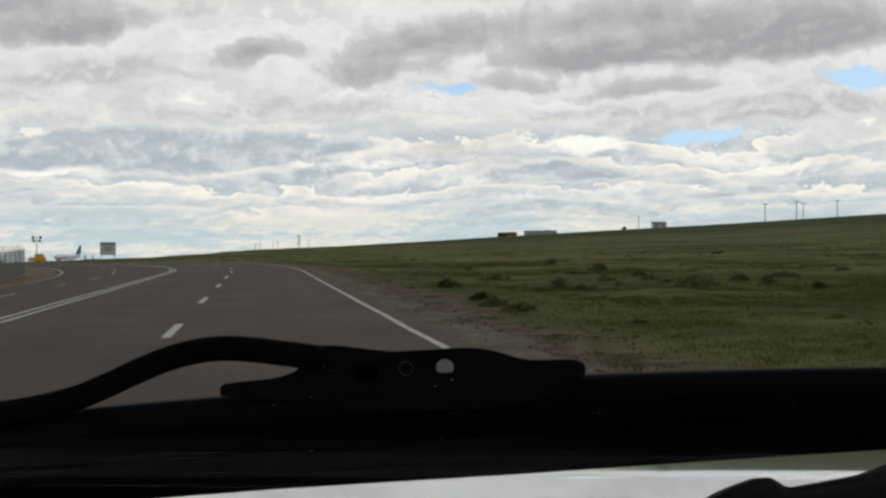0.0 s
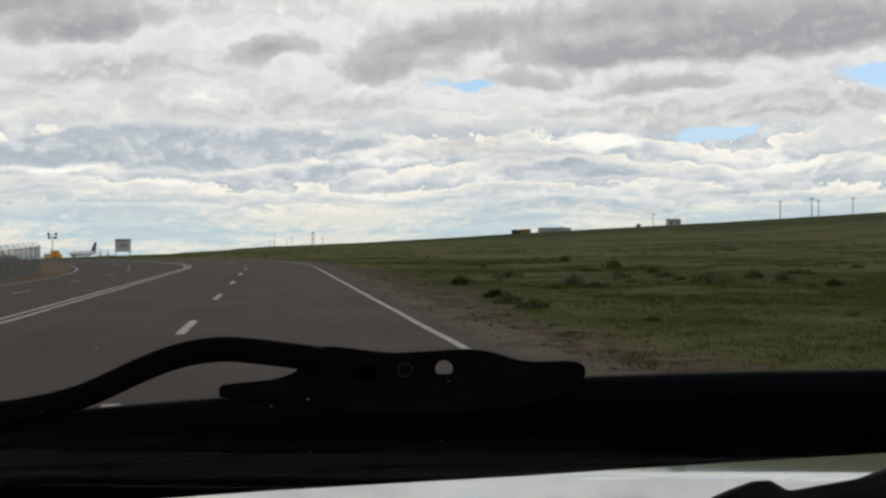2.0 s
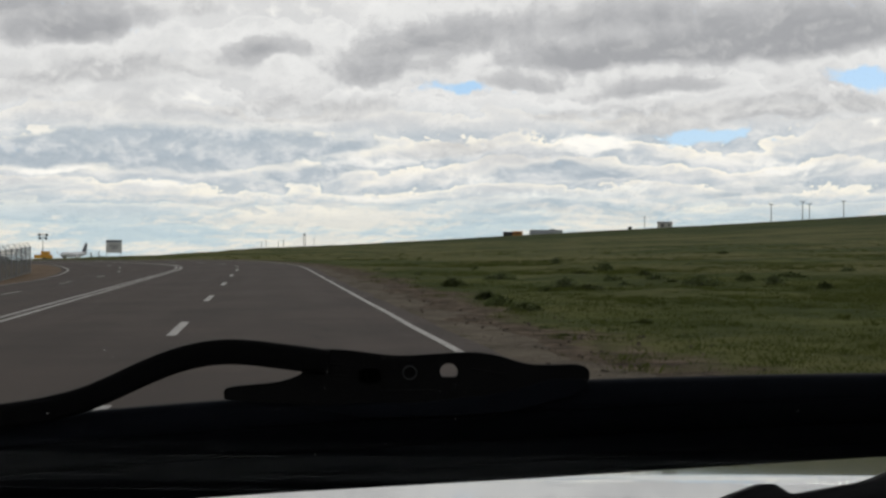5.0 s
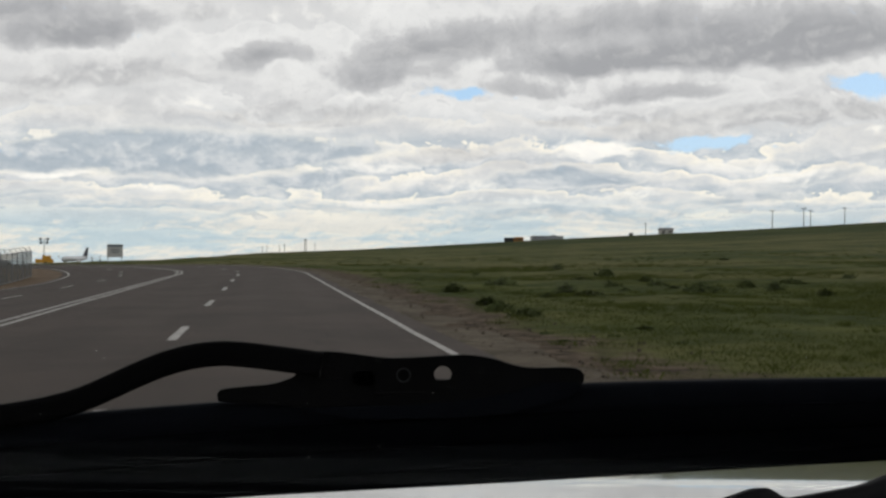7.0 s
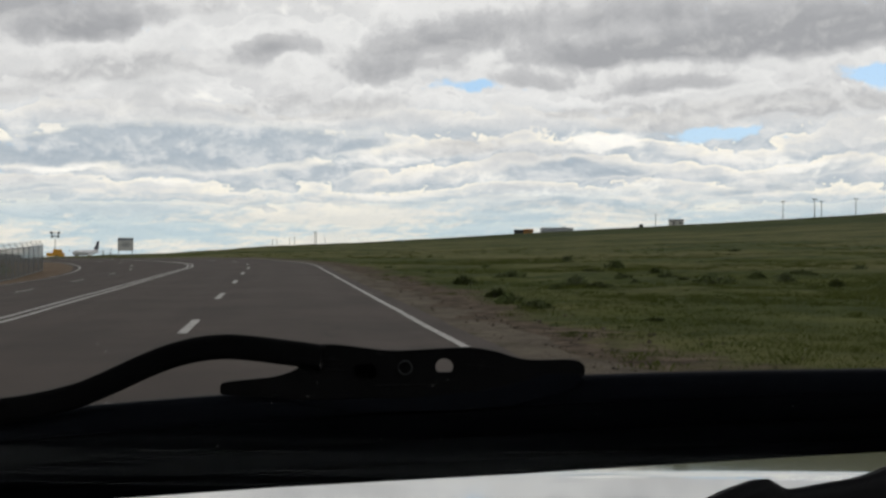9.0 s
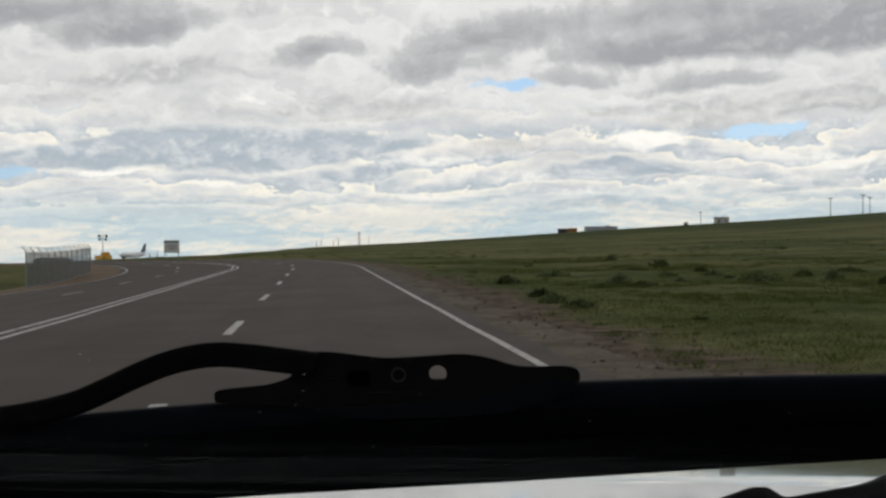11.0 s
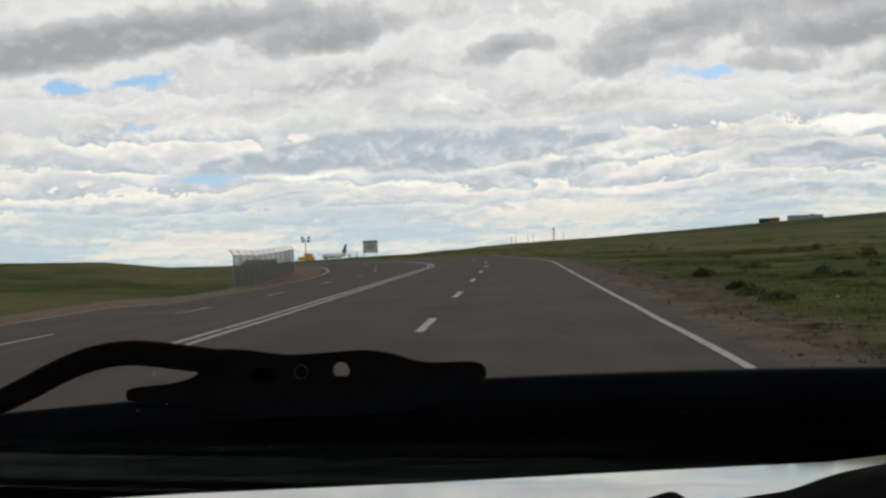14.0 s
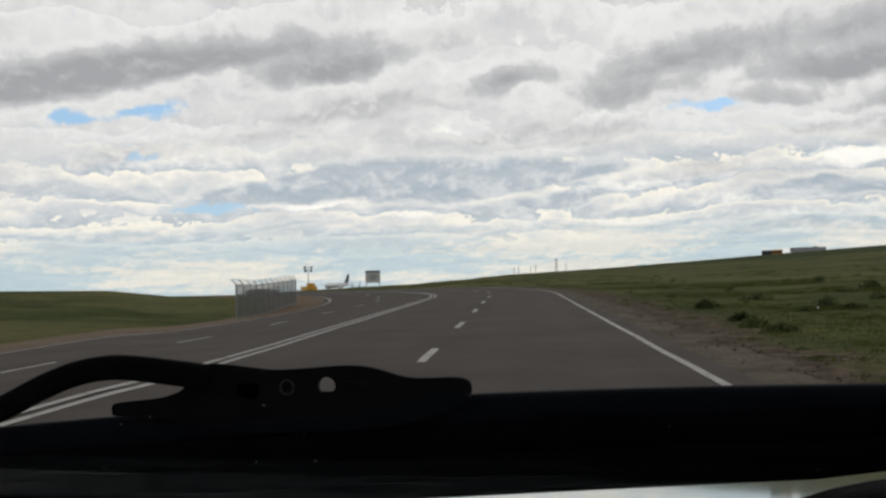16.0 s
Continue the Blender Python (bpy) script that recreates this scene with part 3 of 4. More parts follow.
def ribbon(name, q0, q1, s0, s1, lift, mat, step=1.0, cols=1, tuck=None):
    """A strip laid along the road, s0 and s1 being offsets or functions of q."""
    verts, faces = [], []
    k = max(1, round((q1 - q0) / step))
    for i in range(k + 1):
        q = q0 + (q1 - q0) * i / k
        a = s0(q) if callable(s0) else s0
        b = s1(q) if callable(s1) else s1
        for j in range(cols + 1):
            x, y = along(q, a + (b - a) * j / cols)
            verts.append((x, y, down(x, y) + (-0.03 if tuck == j else lift)))
    w = cols + 1
    for i in range(k):
        for j in range(cols):
            faces.append((i * w + j, i * w + j + 1, (i + 1) * w + j + 1, (i + 1) * w + j))
    return mesh_from(name, verts, faces, mat)


def build_road():
    me = ribbon("road", -40, 190, -14.9, lambda q: 0.45 + 0.16 * noise.noise((q * 0.35, 0, 0)), 0.03, M_ASPHALT, 1.0, 24)
    side = [float(off_road(v.co.x, v.co.y)) for v in me.vertices]
    me.attributes.new("across", "FLOAT", "POINT").data.foreach_set("value", side)
    road = new("road", me)
    tagged(road, "worn grey-brown asphalt four-lane road bending away", "road", kind="structure")

    def line(label, q0, q1, s, w, step=2.0):
        sway = lambda q: s + 0.03 * noise.noise((q * 0.23, s, 0)) + 0.012 * noise.noise((q * 1.1, s, 4.0))
        ob = new("lane_line", ribbon("lane_line", q0, q1, lambda q: sway(q) - w / 2, lambda q: sway(q) + w / 2, 0.038, M_PAINT, step))
        ob.parent = road
        tagged(ob, label)

    line("worn white edge line", -30, 190, 0.0, 0.12, 1.0)
    line("white double centre line", -30, 190, -7.25, 0.13, 1.0)
    line("white double centre line", -30, 190, -7.53, 0.13, 1.0)
    line("worn white edge line", 20, 190, -14.5, 0.13, 1.0)
    for i in range(-2, 15):
        q = 19.8 + i * 10.9
        line("white lane dash", q - 1.6, q + 1.6, -3.85, 0.15, 0.8)
        line("white lane dash", q - 1.6, q + 1.6, -11.0, 0.13, 0.8)
    edge = lambda q: 1.5 + 0.5 * noise.noise((q * 0.11, 5.0, 0)) + 0.7 * noise.noise((q * 0.45, 9.0, 0)) + 0.4 * noise.noise((q * 1.7, 3.0, 0))
    tagged(new("shoulder", ribbon("shoulder", -40, 190, 0.3, edge, 0.018, M_DIRT, 0.25, 6, 6)), "bare brown dirt shoulder beside the asphalt", "shoulder", kind="structure")
    wide = lambda q: -19.4 + 0.5 * noise.noise((q * 0.14, 2.0, 0))
    tagged(new("shoulder", ribbon("shoulder", -40, 190, wide, -14.75, 0.022, M_REDDIRT, 0.8, 8, 0)), "bare reddish dirt verge below the fence", "shoulder", kind="structure")


build_road()

# ---------------------------------------------------------------- grass and weeds


def build_grass():
    """Blades in tufts over the verge, thinner further off."""
    rng = random.Random(5)
    verts, faces = [], []

    def blade(x, y, z, h, w, lean):
        a = rng.uniform(0, math.tau)
        dx, dy = math.cos(a) * w, math.sin(a) * w
        lx, ly = math.cos(a + 1.3) * lean * h, math.sin(a + 1.3) * lean * h
        n = len(verts)
        verts.extend(((x - dx, y - dy, z - 0.03), (x + dx, y + dy, z - 0.03), (x + lx + dx * 0.5, y + ly + dy * 0.5, z + h * 0.7), (x + lx * 1.7, y + ly * 1.7, z + h)))
        faces.append((n, n + 1, n + 2))
        faces.append((n, n + 2, n + 3))

    # single fine blades near the road
    for i in range(70000):
        d = 11 + 75 * rng.random() ** 1.6
        x, y = rng.uniform(-0.3, 0.62) * d, d
        s = float(off_road(x, y))
        if s < 2.2 or rng.random() > (s - 2.2) / 2.5:
            continue
        patch = noise.noise((x * 0.13, y * 0.09, 2.0)) + 0.4 * noise.noise((x * 0.4, y * 0.3, 7.0))
        if patch < -0.2 and rng.random() < 0.6:
            continue
        z = down(x, y)
        for k in range(3):
            blade(x + rng.gauss(0, 0.1), y + rng.gauss(0, 0.1), z, rng.uniform(0.02, 0.055) * (1 + max(0, patch)), 0.004 * (1 + d / 60), rng.uniform(0.3, 1.0))
    # taller clumps, thick in some places
    made = 0
    while made < 2200:
        d = 12 + 150 * rng.random() ** 1.7
        x, y = rng.uniform(-0.4, 0.62) * d, d
        s = float(off_road(x, y))
        patch = noise.noise((x * 0.09, y * 0.06, 12.0)) + 0.5 * noise.noise((x * 0.35, y * 0.2, 4.0))
        if s < 1.6 or rng.random() > 0.08 + 1.5 * max(0, patch) or (s < 5 and rng.random() < 0.75):
            continue
        made += 1
        z, r, h = down(x, y), rng.uniform(0.15, 0.55), rng.uniform(0.05, 0.12)
        for k in range(70):
            a, t = rng.uniform(0, math.tau), rng.random()
            blade(x + math.cos(a) * r * t * 1.5, y + math.sin(a) * r * t, z, h * (1.1 - 0.7 * t) * rng.uniform(0.6, 1.1), 0.0024 * (1 + d / 40), rng.uniform(0.1, 0.8))
    tagged(new("verge_grass", mesh_from("verge_grass", verts, faces, M_BLADE)), "short dry green grass tufts on the roadside", "grass", kind="stuff")


build_grass()


def build_clods():
    """Loose lumps of earth and grit on the bare shoulder."""
    rng = random.Random(33)
    verts, faces = [], []
    for i in range(420):
        q, s = 11 + 70 * rng.random() ** 1.7, 0.5 + abs(rng.gauss(0, 1.5))
        x, y = along(q, s)
        r = rng.choice((0.01, 0.014, 0.018, 0.03)) * rng.uniform(0.7, 1.4)
        z, turn, n = down(x, y) + 0.02, rng.uniform(0, math.tau), len(verts)
        for k in range(5):
            a = turn + k * math.tau / 5
            verts.append((x + r * math.cos(a) * rng.uniform(0.7, 1.3), y + r * math.sin(a) * rng.uniform(0.7, 1.3), z - 0.01))
        for k in range(5):
            a = turn + k * math.tau / 5
            verts.append((x + 0.6 * r * math.cos(a), y + 0.6 * r * math.sin(a), z + r * rng.uniform(0.4, 0.8)))
        for k in range(5):
            faces.append((n + k, n + (k + 1) % 5, n + 5 + (k + 1) % 5, n + 5 + k))
        faces.append(tuple(range(n + 5, n + 10)))
    tagged(new("gravel", mesh_from("gravel", verts, faces, M_CLOD)), "brown clods and grit on the dirt shoulder", "gravel", kind="stuff")


build_clods()


def weed(name, seed, r, h):
    rng = random.Random(seed)
    top = thing(name, Matrix(), "low dark green scrub bush in the grass", "bush", "scrub bushes")
    stem = bmesh.new()
    for k in range(6):
        a = rng.uniform(0, math.tau)
        rod((0, 0, -0.05), (math.cos(a) * r * 0.5, math.sin(a) * r * 0.5, h * 0.6), 0.012, 0.004, 5, stem)
    part("stem", stem, M_POLE, top)
    verts, faces = [], []
    for k in range(420):
        a, t = rng.uniform(0, math.tau), rng.random() ** 0.6
        rad = r * t * (1 + 0.35 * math.sin(3 * a + seed))
        p = Vector((math.cos(a) * rad, math.sin(a) * rad, h * (0.05 + 0.95 * rng.random() * (1 - 0.7 * t * t))))
        u = Vector((rng.gauss(0, 1), rng.gauss(0, 1), rng.gauss(0.5, 1))).normalized() * rng.uniform(0.05, 0.11)
        v = u.orthogonal().normalized() * 0.025
        n = len(verts)
        verts.extend((p - v, p + v, p + u + v * 0.6, p + u * 1.4))
        faces.append((n, n + 1, n + 2, n + 3))
    leaves = new("leaves", mesh_from("leaves", verts, faces, M_WEED))
    leaves.parent = top
    return top


def build_weeds():
    rng = random.Random(21)
    kinds = [weed("scrub_bush", k, r, h) for k, (r, h) in enumerate(((0.34, 0.42), (0.5, 0.3), (0.3, 0.24)))]
    spots = [(1003, 74), (1300, 95), (880, 29), (1160, 46), (1420, 42), (760, 52), (1480, 33), (690, 62), (1100, 40), (1210, 38), (950, 24), (985, 33), (1020, 36), (1060, 34), (1125, 37), (1180, 40), (1260, 36), (1340, 40), (1390, 37), (905, 43), (860, 60), (1090, 55), (1240, 62), (1520, 48), (820, 38), (1045, 47), (930, 22), (985, 19), (1040, 21), (1105, 18.5), (1160, 20), (1230, 17), (900, 26), (1015, 17.5)]
    for i, (aim, d) in enumerate(spots):
        x, y, z = bearing(aim, d)
        ob = kinds[i] if i < 3 else None
        m = pose(x, y, z - 0.04, 0, 0, rng.uniform(0, 360))
        if ob:
            ob.matrix_basis = m
        else:
            k = copy_thing(kinds[i % 3], m)
            f = rng.uniform(0.6, 1.2) if d > 23 else rng.uniform(0.35, 0.6)
            k.scale = (f, f, f * rng.uniform(0.7, 1.1) * (1.0 if d > 23 else 0.5))


build_weeds()

# ---------------------------------------------------------------- fence on the airfield side


def build_fence():
    a, b = Vector((*along(58, -16.6), 0)), Vector((*along(84, -16.9), 0))
    fence = thing("chain_link_fence", pose(a.x, a.y, down(a.x, a.y)), "grey chain-link airfield fence topped with barbed wire", "fence")
    n, height = 11, 1.78
    base = fence.matrix_basis.translation
    pts = []
    for i in range(n + 1):
        p = a.lerp(b, i / n)
        pts.append(Vector((p.x, p.y, down(p.x, p.y))) - base)
    way = (b - a).normalized()
    out = Vector((-way.y, way.x, 0))
    post = rod((0, 0, -0.1), (0, 0, height + 0.02), 0.035, n=8)
    rod((0, 0, height), (out.x * 0.22, out.y * 0.22, height + 0.28), 0.022, n=6, bm=post)
    first = part("post", post, M_GALV, fence)
    for i, p in enumerate(pts):
        ob = first if i == 0 else new("post", first.data)
        ob.parent, ob.location = fence, p
    for h in (height, 0.06):
        bm = bmesh.new()
        for p, q in zip(pts, pts[1:]):
            rod(p + Vector((0, 0, h)), q + Vector((0, 0, h)), 0.02, n=6, bm=bm)
        part("rail", bm, M_GALV, fence)
    for k in range(3):
        bm = bmesh.new()
        o = out * (0.07 + 0.07 * k) + Vector((0, 0, height + 0.09 * (k + 1)))
        for p, q in zip(pts, pts[1:]):
            rod(p + o, q + o, 0.008, n=4, bm=bm)
        part("barbed_wire", bm, M_WIRE, fence)
    # woven wire: two families of slanting strands in each bay
    verts, faces = [], []
    for p, q in zip(pts, pts[1:]):
        length = (q - p).length
        step, t = 0.06, 0.014
        for sgn in (1, -1):
            u = -height
            while u < length:
                lo, hi = max(0, u), min(length, u + height)
                if hi > lo:
                    za, zb = (lo - u), (hi - u)
                    if sgn < 0:
                        za, zb = height - za, height - zb
                    A, B = p + (q - p) * (lo / length) + Vector((0, 0, za)), p + (q - p) * (hi / length) + Vector((0, 0, zb))
                    m = len(verts)
                    o = out * 0.004 * sgn
                    w = Vector((0, 0, t))
                    verts.extend((A - w + o, A + w + o, B + w + o, B - w + o))
                    faces.append((m, m + 1, m + 2, m + 3))
                u += step
    ob = new("wire_mesh", mesh_from("wire_mesh", verts, faces, M_WIRE))
    ob.parent = fence
    tagged(ob, "diamond mesh of dull grey wire", kind="stuff")


build_fence()

# ---------------------------------------------------------------- far things


def build_sign():
    x, y, z = bearing(222, 150)
    ob = thing("billboard", pose(x, y, z, 0, 0, 14), "pale grey roadside board on two posts with faded lettering", "sign")
    w, h, foot = 2.0, 1.7, 0.75
    part("panel", box(w, 0.06, h, 0, 0, foot, 0.01), M_SIGN, ob)
    part("header", box(w - 0.12, 0.012, 0.26, 0, -0.038, foot + h - 0.34), M_SIGNBLUE, ob, "blue-grey header band")
    for k, (bw, bz) in enumerate(((1.1, 0.98), (1.3, 0.76), (0.8, 0.54))):
        part("text_bar", box(bw, 0.012, 0.09, 0.05, -0.038, foot + bz), M_INK, ob)
    for s in (-1, 1):
        part("post", box(0.09, 0.09, foot + h * 0.9 + 0.3, s * (w / 2 - 0.14), 0.09, -0.3, 0.01), M_GALV, ob)
    for zz in (foot + 0.35, foot + h - 0.35):
        part("crossbar", box(w - 0.3, 0.05, 0.08, 0, 0.06, zz), M_GALV, ob)


build_sign()


def build_light_tower():
    x, y, z = bearing(98, 280)
    ob = thing("light_tower", pose(x, y, z, 0, 0, 20), "yellow towable light tower with four lamps on its mast", "light tower")
    part("trailer", box(4.2, 1.6, 0.9, 0, 0, 0.5, 0.08), M_YELLOW, ob)
    part("engine_cover", box(2.2, 1.5, 0.85, 0.5, 0, 1.4, 0.15), M_YELLOW, ob)
    part("drawbar", rod((-2.0, 0, 0.6), (-3.2, 0, 0.45), 0.06), M_DARKBOX, ob)
    for s in (-1, 1):
        w = rod((0.2, s * 0.7, 0.4), (0.2, s * 0.9, 0.4), 0.4, n=16)
        part("wheel", w, M_TYRE, ob)
    part("mast", rod((-0.1, 0, 2.0), (-0.1, 0, 6.6), 0.11, 0.07), M_GALV, ob)
    part("lamp_bar", rod((-1.0, 0, 6.3), (0.8, 0, 6.3), 0.05), M_GALV, ob)
    for dx, dz in ((-0.95, 6.35), (0.75, 6.35), (-0.8, 5.5), (0.6, 5.5)):
        bm = rod((dx, 0.1, dz), (dx, -0.35, dz - 0.12), 0.2, 0.36, 12)
        part("lamp", bm, M_DARKBOX, ob)
    part("lower_lamp_bar", rod((-0.85, 0, 5.55), (0.65, 0, 5.55), 0.05), M_GALV, ob)


build_light_tower()


def build_airliner():
    x, y, z = bearing(152, 850)
    ob = thing("airliner", pose(x, y, z + 0.5, 0, 0, 79), "white twin-engine airliner with a dark tail parked beyond the crest", "airplane")
    # nose towards -x, tail towards +x
    prof = ((-19.5, 0.05, 3.6), (-18.8, 0.8, 3.7), (-17, 1.5, 4.0), (-14.5, 1.9, 4.2), (8, 1.9, 4.2), (13, 1.5, 4.6), (17, 0.9, 5.2), (19.5, 0.3, 5.6))
    rings = [[(aim, r * math.cos(i / 16 * math.tau), cz + r * math.sin(i / 16 * math.tau)) for i in range(16)] for aim, r, cz in prof]
    part("fuselage", sweep(rings), M_WHITE, ob, smooth=True)

    def foil(root, tip, thick):
        ring = lambda p, c, t: [(p[0], p[1], p[2]), (p[0] + c * 0.4, p[1], p[2] + t), (p[0] + c, p[1], p[2]), (p[0] + c * 0.4, p[1], p[2] - t)]
        return sweep([ring(root[:3], root[3], thick), ring(tip[:3], tip[3], thick * 0.4)])

    for s in (-1, 1):
        wing = part("wing", foil((-4, s * 1.6, 3.3, 7.0), (4.5, s * 16.5, 4.6, 1.8), 0.35), M_WHITE, ob)
        let = foil((4.6, s * 16.4, 4.6, 1.7), (6.2, s * 17.2, 7.1, 0.7), 0.1)
        part("winglet", let, M_WHITE, wing)
        part("tailplane", foil((13.5, s * 0.6, 5.6, 4.0), (17.5, s * 7.0, 6.2, 1.5), 0.18), M_WHITE, ob)
        eng = [[(aim, s * 5.2 + r * math.cos(i / 14 * math.tau), 2.3 + r * math.sin(i / 14 * math.tau)) for i in range(14)] for aim, r in ((-6.3, 0.85), (-5.8, 1.05), (-3.5, 1.0), (-1.8, 0.6))]
        part("engine", sweep(eng), M_WHITE, ob, smooth=True)
        part("main_gear", rod((1.5, s * 2.8, 0.0), (1.5, s * 2.8, 3.2), 0.25), M_DARKBOX, ob)
    fin = sweep([[(11.5, -0.2, 5.8), (18.6, -0.2, 6.2), (18.6, 0.2, 6.2), (11.5, 0.2, 5.8)], [(17.4, -0.1, 12.6), (20.4, -0.1, 12.6), (20.4, 0.1, 12.6), (17.4, 0.1, 12.6)]])
    part("tail_fin", fin, M_NAVY, ob, "dark tail fin")
    part("nose_gear", rod((-14, 0, 0), (-14, 0, 2.6), 0.2), M_DARKBOX, ob)
    part("windscreen", box(0.5, 2.0, 0.5, -17.6, 0, 4.5), M_WINDOW, ob)


build_airliner()


def build_markers():
    """Low dark delineators on the crest by the board."""
    for aim, d, h in ((62, 190, 0.8), (182, 160, 0.8), (196, 155, 0.6)):
        x, y, z = bearing(aim, d)
        ob = thing("delineator_post", pose(x, y, z), "short dark roadside delineator post with a pale band", "post", "roadside posts")
        part("shaft", rod((0, 0, -0.2), (0, 0, h), 0.09, 0.07), M_DARKBOX, ob)
        part("band", rod((0, 0, h * 0.7), (0, 0, h * 0.85), 0.095), M_WALL, ob)


build_markers()


def container(name, aim, d, mat, label):
    x, y, z = bearing(aim, d)
    ob = thing(name, pose(x, y, z - 0.15, 0, 0, -4), label, "container", "containers on the ridge")
    l, w, h = 6.06, 2.44, 2.9
    part("shell", box(l - 0.1, w - 0.1, h - 0.1, 0, 0, 0.05), mat, ob)
    for i in range(22):
        part("rib", box(0.14, 0.04, h - 0.4, -l / 2 + 0.25 + i * (l - 0.5) / 21, -w / 2 + 0.03, 0.2), mat, ob)
    for zz in (0.0, h - 0.15):
        part("side_rail", box(l, 0.1, 0.15, 0, -w / 2 + 0.02, zz), mat, ob)
    for sx in (-1, 1):
        part("corner_post", box(0.14, 0.14, h, sx * (l / 2 - 0.05), -w / 2 + 0.05, 0), mat, ob)
    return ob


container("shipping_container", 918, 720, M_DARKBOX, "black corrugated steel shipping container on the ridge")
oc = container("shipping_container", 935, 720, M_ORANGE, "orange corrugated steel container with dark painted blocks")
for i in range(4):
    part("marking_block", box(0.9, 0.02, 1.2, -2.0 + i * 1.25, -1.28, 0.9), M_DARKBOX, oc)


def light_pole(aim, d, h, lattice=False):
    x, y, z = bearing(aim, d)
    label = "steel lattice mast with a platform head" if lattice else "tall slender pole with a short crosshead"
    ob = thing("lattice_mast" if lattice else "utility_pole", pose(x, y, z, 0, 0, 5), label, "mast" if lattice else "pole", "" if lattice else "poles on the ridge")
    if lattice:
        for sx in (-0.5, 0.5):
            for sy in (-0.5, 0.5):
                part("leg", rod((sx, sy, -0.5), (sx * 0.8, sy * 0.8, h - 1), 0.1, n=6), M_POLE, ob)
        for k in range(5):
            a, b = k * (h - 1) / 5, (k + 1) * (h - 1) / 5
            part("brace", rod((-0.48, -0.48, a), (0.46, -0.48, b), 0.07, n=6), M_POLE, ob)
        part("platform", box(1.2, 1.2, 0.7, 0, 0, h - 0.7, 0.05), M_DARKBOX, ob)
        return
    part("shaft", rod((0, 0, -0.5), (0, 0, h), 0.05 + 0.022 * h, 0.04 + 0.014 * h, 8), M_POLE, ob)
    part("crosshead", box(h * 0.22, 0.3, h * 0.03, 0, 0, h * 0.955), M_POLE, ob)
    for s in (-1, 1):
        part("lamp_head", box(h * 0.055, 0.4, h * 0.035, s * h * 0.1, 0, h * 0.98), M_DARKBOX, ob)


for aim, h in ((1385, 11), (1441, 11.6), (1453, 10), (1514, 10.6)):
    light_pole(aim, 690, h)
for aim, h in ((482, 3.4), (490, 3.8), (512, 3.4), (521, 3.8), (575, 3.2)):
    light_pole(aim, 520, h)
light_pole(1160, 690, 7.0)
light_pole(558, 560, 6.4, lattice=True)


def building(name, aim, d, l, w, h, mat, label, category, turn=0, gable=False, windows=0, door=False, sink=0.3):
    x, y, z = bearing(aim, d)
    ob = thing(name, pose(x, y, z - sink, 0, 0, turn), label, category)
    part("wall", box(l, w, h, 0, 0, 0), mat, ob)
    if gable:
        rf = sweep([[(-l / 2 - 0.3, -w / 2 - 0.3, h), (-l / 2 - 0.3, 0, h + 1.1), (-l / 2 - 0.3, w / 2 + 0.3, h), (-l / 2 - 0.3, 0, h + 0.9)],
                    [(l / 2 + 0.3, -w / 2 - 0.3, h), (l / 2 + 0.3, 0, h + 1.1), (l / 2 + 0.3, w / 2 + 0.3, h), (l / 2 + 0.3, 0, h + 0.9)]])
        part("roof", rf, M_ROOF, ob)
    else:
        part("roof", box(l + 0.3, w + 0.3, 0.25, 0, 0, h), M_ROOF, ob)
        part("rooftop_unit", box(l * 0.12, w * 0.3, 0.8, l * 0.22, 0, h + 0.25), mat, ob)
    for i in range(windows):
        part("window", box(l / windows * 0.5, 0.06, h * 0.3, -l / 2 + (i + 0.5) * l / windows, -w / 2 - 0.02, h * 0.45), M_WINDOW, ob)
    if door:
        part("door", box(1.0, 0.06, 2.05, -l * 0.3, -w / 2 - 0.02, sink), M_ROOF, ob)
    return ob


building("shed", 1196, 700, 8.0, 5.0, 3.0, M_WALL, "small pale shed with a dark gabled roof", "shed", 4, True, 2, True)
building("cabin", 1134, 700, 2.2, 2.0, 1.6, M_DARKBOX, "small dark equipment box on the ridge", "box", 0)
building("warehouse", 985, 900, 24.0, 14.0, 7.5, M_GREYWALL, "long low grey industrial building behind the ridge", "building", 3, False, 0, False, 2.0)
building("warehouse", 1050, 960, 16.0, 12.0, 5.6, M_GREYWALL, "lower grey shed behind the ridge", "building", 3, False, 0, False, 2.0)
building("hangar", 6, 350, 9.0, 9.0, 1.5, M_GREYWALL, "small grey hangar beyond the fence", "hangar", 10, True, 2, False, 0.4)

# ---------------------------------------------------------------- the car round the eye
K = 0.43 / F      # metres to one unit of the wiper's plan
HUB = Vector(((793 - 784) * K, 0.43, EYE - (654 - 436) * K))


def plan(u, v):
    """Wiper plan: right and up from the round hole."""
    return u * K, v * K


